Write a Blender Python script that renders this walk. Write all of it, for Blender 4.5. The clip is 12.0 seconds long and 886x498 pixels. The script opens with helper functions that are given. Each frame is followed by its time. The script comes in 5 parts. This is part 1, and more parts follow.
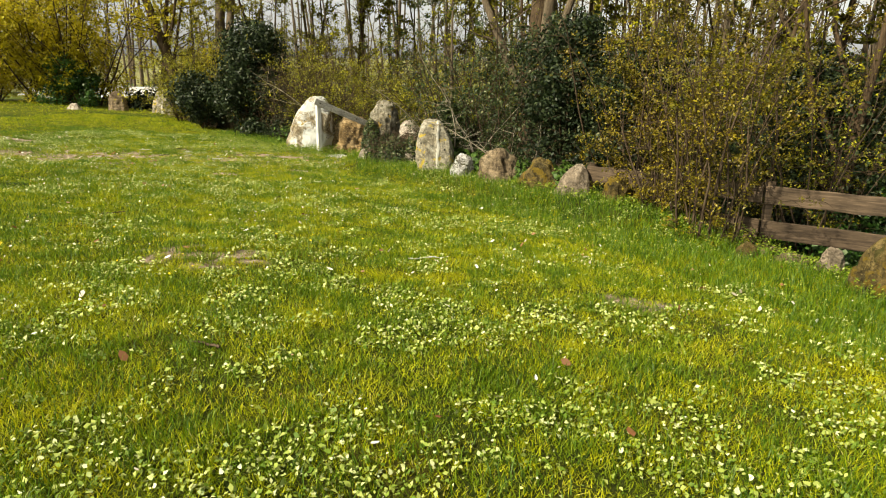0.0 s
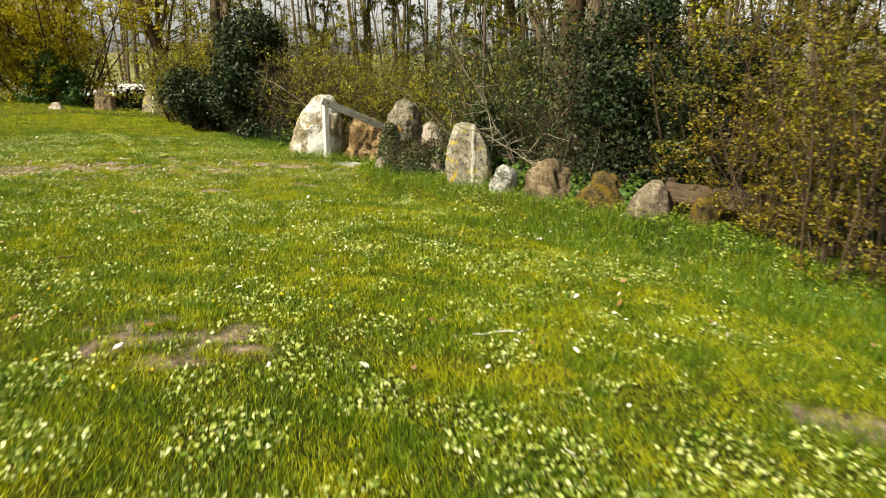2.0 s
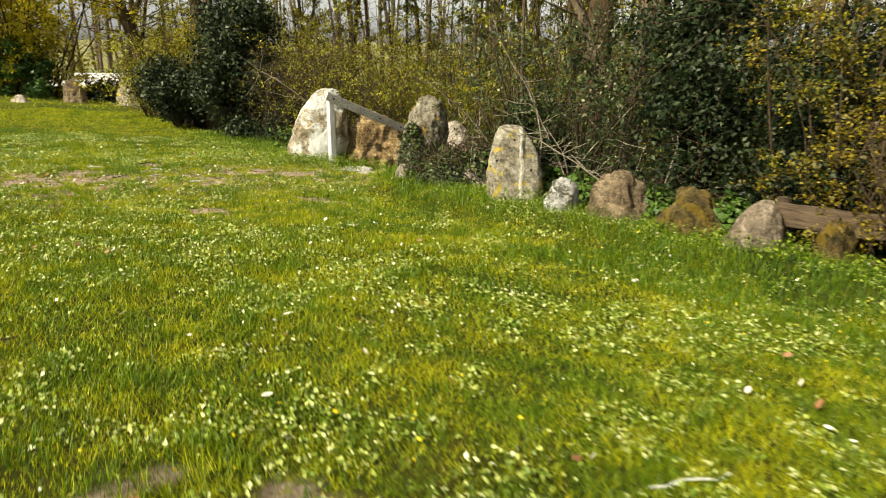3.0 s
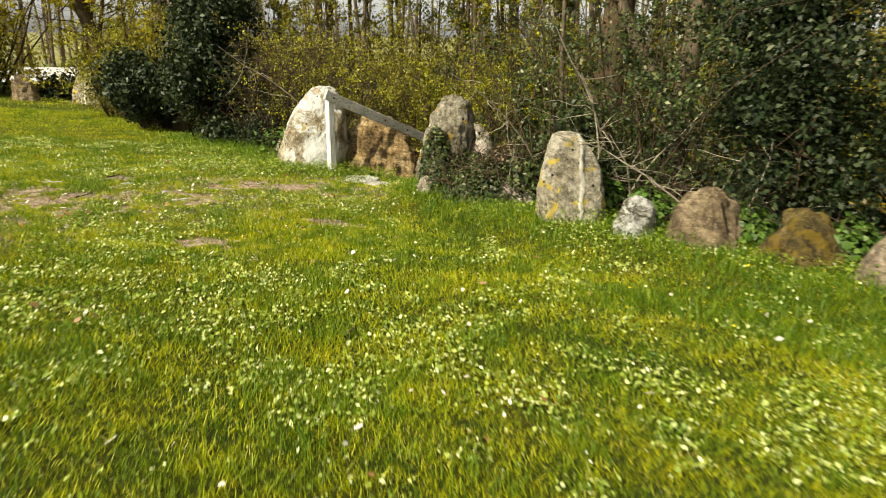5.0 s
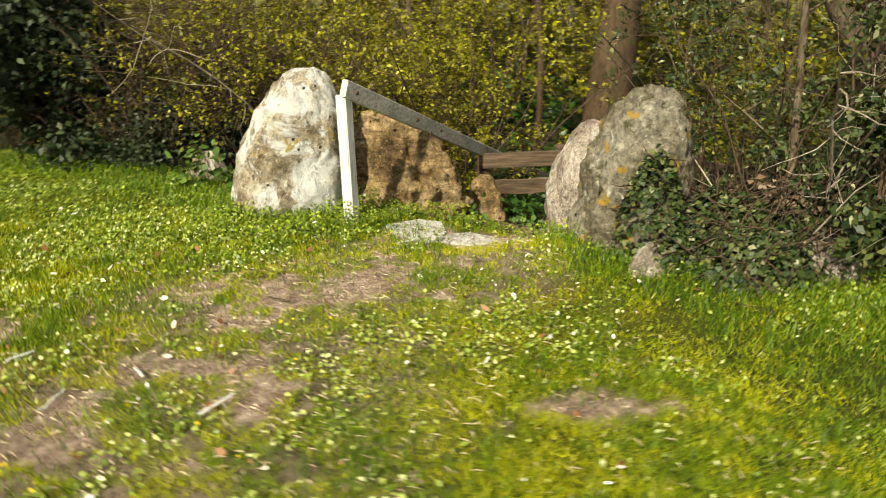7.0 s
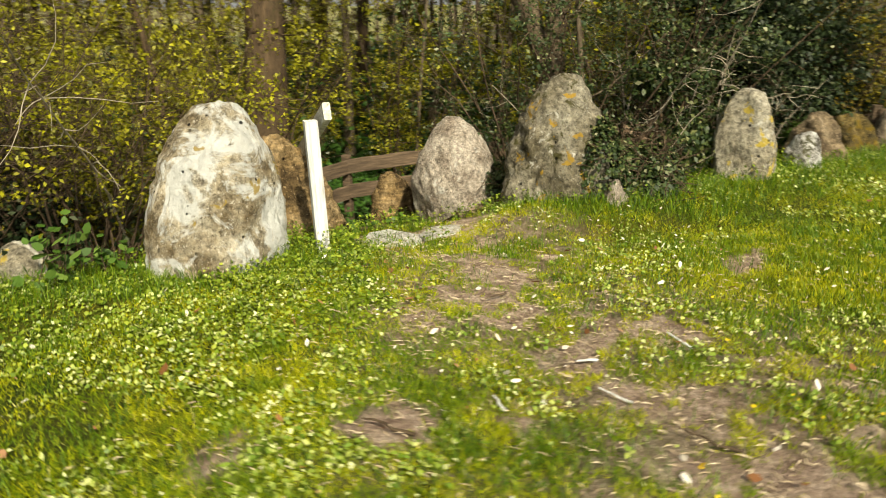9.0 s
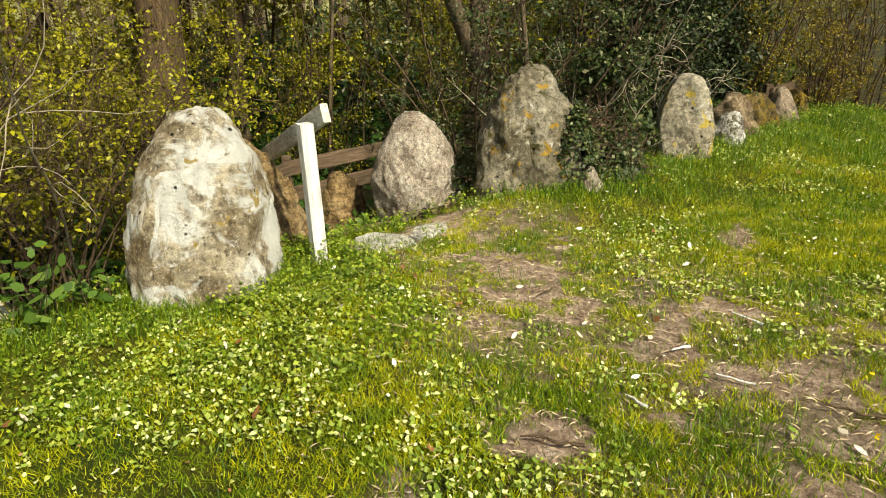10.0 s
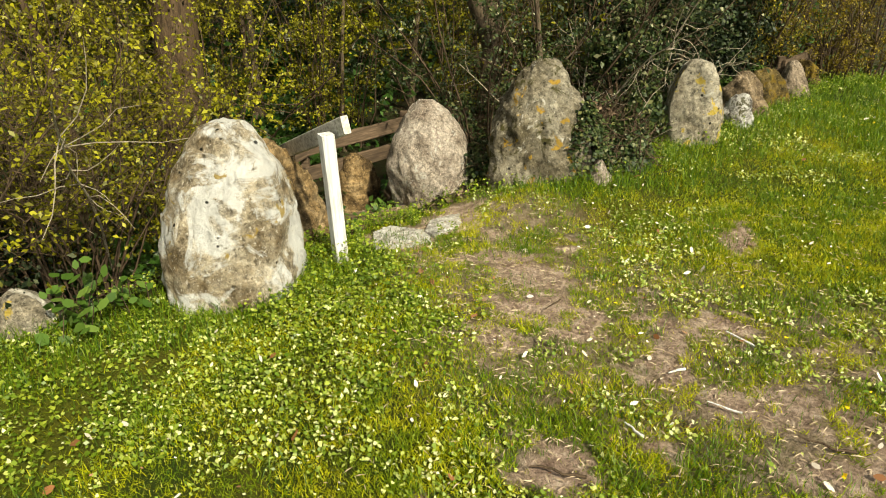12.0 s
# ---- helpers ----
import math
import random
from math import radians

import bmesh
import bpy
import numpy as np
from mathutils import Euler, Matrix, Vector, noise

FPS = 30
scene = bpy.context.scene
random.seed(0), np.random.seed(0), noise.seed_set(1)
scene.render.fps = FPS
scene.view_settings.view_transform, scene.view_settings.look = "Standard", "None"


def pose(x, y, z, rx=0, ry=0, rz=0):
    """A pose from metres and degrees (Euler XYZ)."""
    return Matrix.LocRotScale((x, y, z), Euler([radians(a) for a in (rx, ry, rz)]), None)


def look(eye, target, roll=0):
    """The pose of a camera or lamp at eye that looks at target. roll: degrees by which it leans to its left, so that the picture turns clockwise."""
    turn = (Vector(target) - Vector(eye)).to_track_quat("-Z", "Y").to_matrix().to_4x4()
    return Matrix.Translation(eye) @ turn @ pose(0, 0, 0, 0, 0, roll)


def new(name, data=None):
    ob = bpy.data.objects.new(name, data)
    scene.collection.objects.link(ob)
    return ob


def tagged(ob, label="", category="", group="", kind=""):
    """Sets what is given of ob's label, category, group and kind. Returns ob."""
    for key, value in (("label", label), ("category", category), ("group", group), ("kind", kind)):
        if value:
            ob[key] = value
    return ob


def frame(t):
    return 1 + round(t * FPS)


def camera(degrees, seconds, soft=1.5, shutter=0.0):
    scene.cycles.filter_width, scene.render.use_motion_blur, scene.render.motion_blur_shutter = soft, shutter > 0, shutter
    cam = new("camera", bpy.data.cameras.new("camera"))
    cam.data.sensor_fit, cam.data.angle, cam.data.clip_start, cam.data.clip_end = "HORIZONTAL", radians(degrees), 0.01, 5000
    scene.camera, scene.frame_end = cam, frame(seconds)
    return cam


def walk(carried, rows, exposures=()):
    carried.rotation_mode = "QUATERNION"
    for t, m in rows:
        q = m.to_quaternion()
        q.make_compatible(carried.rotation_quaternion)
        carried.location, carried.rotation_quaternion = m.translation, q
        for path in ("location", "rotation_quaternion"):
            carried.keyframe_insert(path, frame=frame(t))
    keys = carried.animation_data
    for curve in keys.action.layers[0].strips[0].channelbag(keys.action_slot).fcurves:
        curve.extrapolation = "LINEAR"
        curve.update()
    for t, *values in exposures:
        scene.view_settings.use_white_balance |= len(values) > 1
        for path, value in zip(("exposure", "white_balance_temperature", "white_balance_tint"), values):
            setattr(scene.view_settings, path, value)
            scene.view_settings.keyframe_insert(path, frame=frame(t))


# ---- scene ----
EXPO, SKY, SUN = 0.54, 0.105, 5.0
# camera rows: seconds, eye, target, roll
PATH = [
    (0, (0.326, 0.042, 1.361), (0.241, 1.966, 0.82), 0.7),
    (0.5, (0.261, 0.13, 1.338), (0.177, 2.054, 0.799), 0.7),
    (1, (0.148, 0.467, 1.322), (0.062, 2.39, 0.782), 0.6),
    (1.5, (-0.018, 1.053, 1.304), (-0.104, 2.976, 0.762), 0.6),
    (2, (-0.237, 1.894, 1.302), (-0.322, 3.814, 0.749), 0.5),
    (2.5, (-0.545, 2.731, 1.301), (-0.622, 4.647, 0.735), 0.6),
    (3, (-0.986, 3.472, 1.291), (-1.013, 5.385, 0.707), 0.6),
    (3.2, (-1.188, 3.745, 1.310), (-1.187, 5.656, 0.719), 0.5),
    (3.7, (-1.435, 4.075, 1.285), (-1.405, 5.986, 0.695), 0.6),
    (4.3, (-1.545, 4.235, 1.245), (-1.485, 6.145, 0.657), 0.7),
    (4.8, (-1.668, 4.515, 1.232), (-1.595, 6.425, 0.645), 0.7),
    (5, (-1.733, 4.82, 1.235), (-1.655, 6.727, 0.638), 0.8),
    (5.5, (-1.916, 5.857, 1.251), (-1.832, 7.754, 0.622), 0.9),
    (6, (-2.26, 7.133, 1.292), (-2.14, 9.007, 0.605), 0.8),
    (6.5, (-2.99, 8.191, 1.27), (-2.695, 10.031, 0.543), 0.5),
    (7, (-4.089, 9.093, 1.263), (-3.414, 10.817, 0.507), -0.1),
    (7.2, (-4.528, 9.259, 1.259), (-3.69, 10.913, 0.508), -0.4),
    (8.8, (-7.115, 11.37, 1.179), (-5.381, 12.1, 0.502), -0.6),
    (9, (-7.251, 11.76, 1.179), (-5.463, 12.344, 0.5), -0.7),
    (9.5, (-7.336, 12.616, 1.213), (-5.481, 12.874, 0.511), -0.9),
    (10, (-7.335, 12.869, 1.236), (-5.475, 13.031, 0.518), -0.9),
    (10.5, (-7.34, 12.911, 1.256), (-5.484, 13.071, 0.528), -0.9),
    (11, (-7.361, 12.924, 1.331), (-5.514, 13.093, 0.583), -0.9),
    (11.5, (-7.372, 12.921, 1.531), (-5.552, 13.097, 0.72), -1.0),
    (12, (-7.387, 12.911, 1.797), (-5.609, 13.09, 0.9), -1.0),
]
cam = camera(66.0, 12.0, soft=1.0, shutter=0.45)
walk(cam, [(t, look(eye, to, roll)) for t, eye, to, roll in PATH], exposures=[(0.0, EXPO + 0.06, 6900, 4), (7.0, EXPO + 0.12, 6900, 4), (9.0, EXPO, 6900, 4), (12.0, EXPO, 6900, 4)])

# ---- daylight: hazy spring sun behind and to the west, pale sky ----
SUN_AZ, SUN_EL = 231.0, 43.0          # compass degrees from +y clockwise, and height
world = bpy.data.worlds.new("sky")
scene.world = world
world.use_nodes = True
wn = world.node_tree
sky = wn.nodes.new("ShaderNodeTexSky")
sky.sky_type = "NISHITA"
sky.sun_disc = False
sky.sun_elevation, sky.sun_rotation = radians(SUN_EL), radians(SUN_AZ)
sky.air_density, sky.dust_density, sky.ozone_density = 1.0, 1.5, 1.0
hs = wn.nodes.new("ShaderNodeHueSaturation")
hs.inputs["Saturation"].default_value = 0.06
wn.links.new(sky.outputs[0], hs.inputs["Color"])
wn.links.new(hs.outputs[0], wn.nodes["Background"].inputs["Color"])
wn.nodes["Background"].inputs["Strength"].default_value = SKY
sun_data = bpy.data.lights.new("sun", "SUN")
sun_data.energy, sun_data.angle, sun_data.color = SUN, radians(2.0), (1.0, 0.90, 0.70)
sun = new("sun", sun_data)
a, e = radians(SUN_AZ), radians(SUN_EL)
sun.matrix_world = look((60 * math.sin(a) * math.cos(e), 60 * math.cos(a) * math.cos(e), 60 * math.sin(e)), (0, 0, 0))

rng = np.random.default_rng(7)


# ---- node helpers ----
class Mat:
    def __init__(self, name, rough=0.8, spec=0.3):
        self.m = bpy.data.materials.new(name)
        self.m.use_nodes = True
        self.nt = self.m.node_tree
        self.bsdf = self.nt.nodes["Principled BSDF"]
        self.bsdf.inputs["Roughness"].default_value = rough
        self.bsdf.inputs["Specular IOR Level"].default_value = spec
        self.out = self.nt.nodes["Material Output"]

    def n(self, kind):
        return self.nt.nodes.new(kind)

    def link(self, a, b):
        self.nt.links.new(a, b)

    def coord(self, stretch=(1, 1, 1)):
        c, mp = self.n("ShaderNodeTexCoord"), self.n("ShaderNodeMapping")
        mp.inputs["Scale"].default_value = stretch
        self.link(c.outputs["Object"], mp.inputs["Vector"])
        return mp.outputs[0]

    def noise(self, vec, scale, detail=4.0, rough=0.6, distort=0.0):
        t = self.n("ShaderNodeTexNoise")
        t.inputs["Scale"].default_value, t.inputs["Detail"].default_value = scale, detail
        t.inputs["Roughness"].default_value, t.inputs["Distortion"].default_value = rough, distort
        if vec is not None:
            self.link(vec, t.inputs["Vector"])
        return t.outputs["Fac"]

    def voronoi(self, vec, scale):
        t = self.n("ShaderNodeTexVoronoi")
        t.inputs["Scale"].default_value = scale
        self.link(vec, t.inputs["Vector"])
        return t.outputs["Distance"]

    def ramp(self, fac, stops):
        r = self.n("ShaderNodeValToRGB")
        el = r.color_ramp.elements
        while len(el) < len(stops):
            el.new(0.5)
        for k, (p, c) in zip(el, stops):
            k.position = p
            k.color = (c, c, c, 1) if isinstance(c, (int, float)) else (*c, 1)
        self.link(fac, r.inputs["Fac"])
        return r.outputs["Color"]

    def mix(self, fac, a, b, blend="MIX"):
        x = self.n("ShaderNodeMix")
        x.data_type, x.blend_type = "RGBA", blend
        for sock, v in ((x.inputs[0], fac), (x.inputs[6], a), (x.inputs[7], b)):
            if isinstance(v, (int, float)):
                sock.default_value = v
            elif isinstance(v, tuple):
                sock.default_value = (*v, 1)
            else:
                self.link(v, sock)
        return x.outputs[2]

    def math(self, op, a, b):
        x = self.n("ShaderNodeMath")
        x.operation = op
        for sock, v in zip(x.inputs, (a, b)):
            if isinstance(v, (int, float)):
                sock.default_value = v
            else:
                self.link(v, sock)
        return x.outputs[0]

    def bump(self, height, strength, distance):
        b = self.n("ShaderNodeBump")
        b.inputs["Strength"].default_value, b.inputs["Distance"].default_value = strength, distance
        self.link(height, b.inputs["Height"])
        self.link(b.outputs[0], self.bsdf.inputs["Normal"])

    def color(self, c):
        self.link(c, self.bsdf.inputs["Base Color"])
        return self

    def translucent(self, c, amount):
        t, s = self.n("ShaderNodeBsdfTranslucent"), self.n("ShaderNodeMixShader")
        self.link(c, t.inputs["Color"])
        s.inputs[0].default_value = amount
        self.link(self.bsdf.outputs[0], s.inputs[1])
        self.link(t.outputs[0], s.inputs[2])
        self.link(s.outputs[0], self.out.inputs["Surface"])
        return self


def leaf_mat(name, stops, patch=None, scale=0.8, trans=0.35, rough=0.5, spec=0.4, patch2=None):
    """Leaves or blades: a colour for each one, shifted in patches over the plan."""
    k = Mat(name, rough, spec)
    g = k.n("ShaderNodeNewGeometry")
    c = k.ramp(g.outputs["Random Per Island"], stops)
    if patch:
        f = k.ramp(k.noise(k.coord(), scale, 3.0), [(0.40, 0.0), (0.62, 1.0)])
        c = k.mix(k.math("MULTIPLY", f, patch[1]), c, patch[0])
    if patch2:
        f = k.ramp(k.noise(k.coord(), 3.4, 5.0, 0.65), [(0.49, 0.0), (0.57, 1.0)])
        c = k.mix(k.math("MULTIPLY", f, patch2[1]), c, patch2[0])
    k.color(c)
    return k.translucent(c, trans).m


def stone_mat(name, light, mid, dark, lichen=(0.45, 0.30, 0.02), lichen_at=0.66, white_at=0.60, moss_at=0.72, grain=1.0, pits=True, white=(0.78, 0.76, 0.70), crack_by=0.08, vein=False, white_scale=5.5, strata=0.0):
    k = Mat(name, 0.92, 0.2)
    v = k.coord()
    light, mid, dark, white = (tuple(q * 0.84 for q in col) for col in (light, mid, dark, white))
    big, fine = k.noise(v, 2.4 * grain, 6.0, 0.65, 0.3), k.noise(v, 17 * grain, 8.0, 0.78)
    c = k.ramp(big, [(0.36, dark), (0.48, mid), (0.62, light)])
    c = k.mix(0.8, c, k.ramp(fine, [(0.36, 0.10), (0.5, 0.5), (0.64, 0.90)]), "OVERLAY")
    speck = k.noise(v, 42 * grain, 3.0, 0.6)
    c = k.mix(k.ramp(speck, [(0.60, 0.0), (0.68, 0.55)]), c, tuple(min(1.0, q * 1.7) for q in light))
    c = k.mix(k.ramp(speck, [(0.33, 0.75), (0.40, 0.0)]), c, tuple(q * 0.45 for q in dark))
    if strata:
        mp = k.n("ShaderNodeMapping")
        mp.inputs["Rotation"].default_value, mp.inputs["Scale"].default_value = (0.0, 0.55, 0.3), (1.2, 1.2, 11.0)
        k.link(k.coord(), mp.inputs["Vector"])
        c = k.mix(strata, c, k.ramp(k.noise(mp.outputs[0], 2.6, 5.0, 0.6, 0.6), [(0.36, 0.12), (0.5, 0.5), (0.64, 0.85)]), "OVERLAY")
    w = k.noise(v, white_scale * grain, 6.0, 0.68, 0.8)
    c = k.mix(k.ramp(w, [(white_at, 0.0), (white_at + 0.06, 0.85)]), c, white)
    ly = k.noise(v, 6.5 * grain, 4.0, 0.6, 0.5)
    c = k.mix(k.ramp(ly, [(lichen_at, 0.0), (lichen_at + 0.04, 0.9)]), c, lichen)
    ms = k.noise(v, 3.6 * grain, 6.0, 0.7, 0.6)
    c = k.mix(k.ramp(ms, [(moss_at, 0.0), (moss_at + 0.05, 0.9)]), c, (0.06, 0.055, 0.012))
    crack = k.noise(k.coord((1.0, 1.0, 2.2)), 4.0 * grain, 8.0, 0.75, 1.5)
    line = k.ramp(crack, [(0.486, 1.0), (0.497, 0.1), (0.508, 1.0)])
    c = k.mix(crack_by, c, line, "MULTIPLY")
    h = k.math("ADD", fine, k.math("MULTIPLY", line, crack_by))
    if pits:
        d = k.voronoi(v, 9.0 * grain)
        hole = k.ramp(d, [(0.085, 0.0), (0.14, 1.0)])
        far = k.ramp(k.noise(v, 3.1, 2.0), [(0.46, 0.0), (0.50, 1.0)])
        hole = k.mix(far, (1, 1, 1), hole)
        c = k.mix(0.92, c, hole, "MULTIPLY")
        h = k.math("ADD", h, k.math("MULTIPLY", hole, 0.8))
    if vein:
        co, sx = k.n("ShaderNodeTexCoord"), k.n("ShaderNodeSeparateXYZ")
        k.link(co.outputs["Object"], sx.inputs[0])
        wob = k.math("ADD", sx.outputs[0], k.math("MULTIPLY", k.noise(v, 6.0, 4.0), 0.08))
        c = k.mix(k.ramp(wob, [(0.045, 0.0), (0.055, 0.8), (0.085, 0.8), (0.10, 0.0)]), c, (0.78, 0.75, 0.68))
    k.color(c)
    k.bump(h, 1.0, 0.045)
    return k.m


def wood_mat(name, light, mid, dark, along=(1, 12, 12), rough=0.85):
    k = Mat(name, rough, 0.2)
    v = k.coord(along)
    g = k.noise(v, 4.0, 5.0, 0.6, 0.5)
    s = k.noise(k.coord(), 3.0, 4.0)
    c = k.ramp(g, [(0.30, dark), (0.5, mid), (0.72, light)])
    c = k.mix(0.5, c, k.ramp(s, [(0.3, 0.25), (0.7, 0.8)]), "OVERLAY")
    oi = k.n("ShaderNodeObjectInfo")
    c = k.mix(0.25, c, k.ramp(oi.outputs["Random"], [(0.0, 0.35), (1.0, 0.75)]), "OVERLAY")
    k.color(c)
    k.bump(g, 0.6, 0.006)
    return k.m


def bark_mat(name, light, dark, moss=(0.05, 0.055, 0.015), moss_at=0.6):
    k = Mat(name, 0.95, 0.15)
    g = k.noise(k.coord((9, 9, 1.6)), 3.0, 7.0, 0.7, 0.8)
    c = k.ramp(g, [(0.35, dark), (0.65, light)])
    c = k.mix(k.ramp(k.noise(k.coord(), 1.7, 4.0), [(moss_at, 0.0), (moss_at + 0.12, 0.8)]), c, moss)
    k.color(c)
    k.bump(g, 0.8, 0.02)
    return k.m


M_GRASS = leaf_mat("grass_blade", [(0.0, (0.04, 0.09, 0.003)), (0.35, (0.19, 0.27, 0.005)), (0.7, (0.45, 0.49, 0.008)), (0.95, (0.58, 0.57, 0.02)), (1.0, (0.68, 0.60, 0.26))], ((0.55, 0.50, 0.010), 0.42), 1.3, 0.34, 0.55, 0.25, ((0.08, 0.18, 0.005), 0.62))
M_TUFT = leaf_mat("tuft_blade", [(0.0, (0.04, 0.10, 0.008)), (0.6, (0.115, 0.215, 0.007)), (1.0, (0.25, 0.34, 0.012))], None, 1.0, 0.40)
M_CLOVER = leaf_mat("clover_leaf", [(0.0, (0.10, 0.18, 0.012)), (0.35, (0.24, 0.32, 0.040)), (0.78, (0.45, 0.50, 0.13)), (1.0, (0.70, 0.72, 0.40))], None, 1.0, 0.16, 0.38, 0.5)
M_WEED = leaf_mat("ground_cover_leaf", [(0.0, (0.07, 0.13, 0.008)), (0.5, (0.16, 0.23, 0.014)), (1.0, (0.36, 0.42, 0.05))], None, 1.0, 0.22, 0.4)
M_PALE = leaf_mat("bleached_leaf", [(0.0, (0.62, 0.52, 0.42)), (0.4, (0.80, 0.74, 0.66)), (1.0, (0.86, 0.83, 0.78))], None, 1.0, 0.2, 0.7)
M_BROWN = leaf_mat("dead_leaf", [(0.0, (0.16, 0.07, 0.03)), (0.5, (0.30, 0.13, 0.05)), (1.0, (0.42, 0.26, 0.15))], None, 1.0, 0.2, 0.7)
M_LITTER = leaf_mat("leaf_litter", [(0.0, (0.05, 0.03, 0.018)), (0.6, (0.13, 0.085, 0.05)), (1.0, (0.30, 0.22, 0.15))], None, 1.0, 0.1, 0.8)
M_YELLOWLEAF = leaf_mat("budding_leaf", [(0.0, (0.06, 0.065, 0.004)), (0.5, (0.20, 0.20, 0.008)), (1.0, (0.50, 0.48, 0.02))], ((0.11, 0.085, 0.006), 0.6), 0.7, 0.34)
M_GOLDLEAF = leaf_mat("golden_leaf", [(0.0, (0.32, 0.28, 0.012)), (0.5, (0.54, 0.45, 0.016)), (1.0, (0.68, 0.60, 0.04))], ((0.30, 0.28, 0.012), 0.6), 0.3, 0.5)
M_OCHRELEAF = leaf_mat("ochre_leaf", [(0.0, (0.04, 0.028, 0.003)), (0.5, (0.14, 0.095, 0.004)), (1.0, (0.36, 0.28, 0.010))], ((0.13, 0.14, 0.007), 0.6), 1.2, 0.25)
M_DARKLEAF = leaf_mat("evergreen_leaf", [(0.0, (0.008, 0.015, 0.006)), (0.6, (0.020, 0.034, 0.012)), (0.93, (0.05, 0.07, 0.024)), (1.0, (0.14, 0.15, 0.09))], None, 1.0, 0.12, 0.5, 0.25)
M_IVYLEAF = leaf_mat("ivy_leaf", [(0.0, (0.016, 0.030, 0.010)), (0.45, (0.035, 0.06, 0.016)), (0.8, (0.06, 0.08, 0.02)), (0.95, (0.14, 0.15, 0.05)), (1.0, (0.34, 0.34, 0.22))], None, 1.0, 0.15, 0.5, 0.3)
M_WOODFLOOR = leaf_mat("woodland_leaf", [(0.0, (0.020, 0.055, 0.010)), (0.6, (0.045, 0.11, 0.015)), (0.97, (0.08, 0.17, 0.03)), (1.0, (0.6, 0.6, 0.5))], None, 1.0, 0.25, 0.45)
M_BARK = bark_mat("brown_bark", (0.125, 0.085, 0.05), (0.035, 0.024, 0.015))
M_GREYBARK = bark_mat("grey_bark", (0.18, 0.14, 0.095), (0.055, 0.042, 0.028), moss_at=0.66)
M_TWIG = bark_mat("twig_bark", (0.12, 0.085, 0.055), (0.035, 0.024, 0.016), moss_at=0.8)
M_PALEBARK = bark_mat("pale_stem", (0.48, 0.42, 0.34), (0.22, 0.18, 0.13), moss_at=0.85)
M_IRON = Mat("rusty_iron", 0.7, 0.3)
M_IRON.color(M_IRON.ramp(M_IRON.noise(M_IRON.coord(), 60.0), [(0.35, (0.03, 0.022, 0.018)), (0.65, (0.10, 0.055, 0.035))]))
M_IRON = M_IRON.m
M_FENCE = wood_mat("weathered_brown_board", (0.15, 0.105, 0.07), (0.085, 0.06, 0.04), (0.045, 0.032, 0.022), (1, 1, 12))
M_NETTLE = leaf_mat("nettle_leaf", [(0.0, (0.045, 0.10, 0.012)), (0.6, (0.09, 0.17, 0.025)), (1.0, (0.17, 0.26, 0.05))], None, 1.0, 0.3, 0.5)
M_FLOWER = leaf_mat("yellow_petal", [(0.0, (0.75, 0.52, 0.01)), (1.0, (0.85, 0.70, 0.03))], None, 1.0, 0.3, 0.5)
M_STRAW = leaf_mat("straw", [(0.0, (0.30, 0.22, 0.14)), (1.0, (0.58, 0.48, 0.34))], None, 1.0, 0.1, 0.8)
M_RAIL = wood_mat("grey_painted_wood", (0.62, 0.60, 0.55), (0.45, 0.44, 0.40), (0.24, 0.23, 0.20))
M_POST = wood_mat("bleached_post", (0.70, 0.71, 0.72), (0.57, 0.57, 0.57), (0.34, 0.33, 0.31), (12, 12, 1))
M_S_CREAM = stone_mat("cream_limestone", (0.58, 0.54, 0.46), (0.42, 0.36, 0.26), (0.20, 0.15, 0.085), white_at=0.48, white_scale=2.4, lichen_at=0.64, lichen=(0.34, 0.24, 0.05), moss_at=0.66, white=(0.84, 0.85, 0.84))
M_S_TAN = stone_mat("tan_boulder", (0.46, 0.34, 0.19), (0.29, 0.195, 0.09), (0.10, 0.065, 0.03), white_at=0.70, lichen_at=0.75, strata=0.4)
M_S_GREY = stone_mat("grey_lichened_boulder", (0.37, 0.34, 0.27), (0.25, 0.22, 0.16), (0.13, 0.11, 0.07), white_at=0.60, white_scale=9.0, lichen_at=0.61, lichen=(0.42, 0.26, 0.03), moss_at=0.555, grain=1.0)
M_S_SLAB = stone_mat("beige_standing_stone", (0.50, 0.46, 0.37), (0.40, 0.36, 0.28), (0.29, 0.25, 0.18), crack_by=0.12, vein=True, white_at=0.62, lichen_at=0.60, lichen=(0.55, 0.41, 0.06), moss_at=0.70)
M_S_PINK = stone_mat("pinkish_granite", (0.68, 0.60, 0.52), (0.48, 0.41, 0.34), (0.23, 0.18, 0.14), white_at=0.58, lichen_at=0.78, moss_at=0.74, grain=1.6, pits=False)
M_S_WHITE = stone_mat("white_spotted_stone", (0.75, 0.74, 0.72), (0.58, 0.56, 0.53), (0.08, 0.07, 0.06), white_at=0.52, lichen_at=0.85, moss_at=0.53, white=(0.80, 0.80, 0.79), grain=2.0)
M_S_BROWN = stone_mat("brown_layered_stone", (0.36, 0.28, 0.19), (0.24, 0.18, 0.11), (0.10, 0.07, 0.045), white_at=0.74, lichen_at=0.80, moss_at=0.66, pits=False, strata=0.35)
M_S_MOSSY = stone_mat("mossy_stone", (0.24, 0.18, 0.075), (0.14, 0.10, 0.032), (0.05, 0.04, 0.018), white_at=0.72, lichen_at=0.53, lichen=(0.17, 0.115, 0.015), moss_at=0.56)
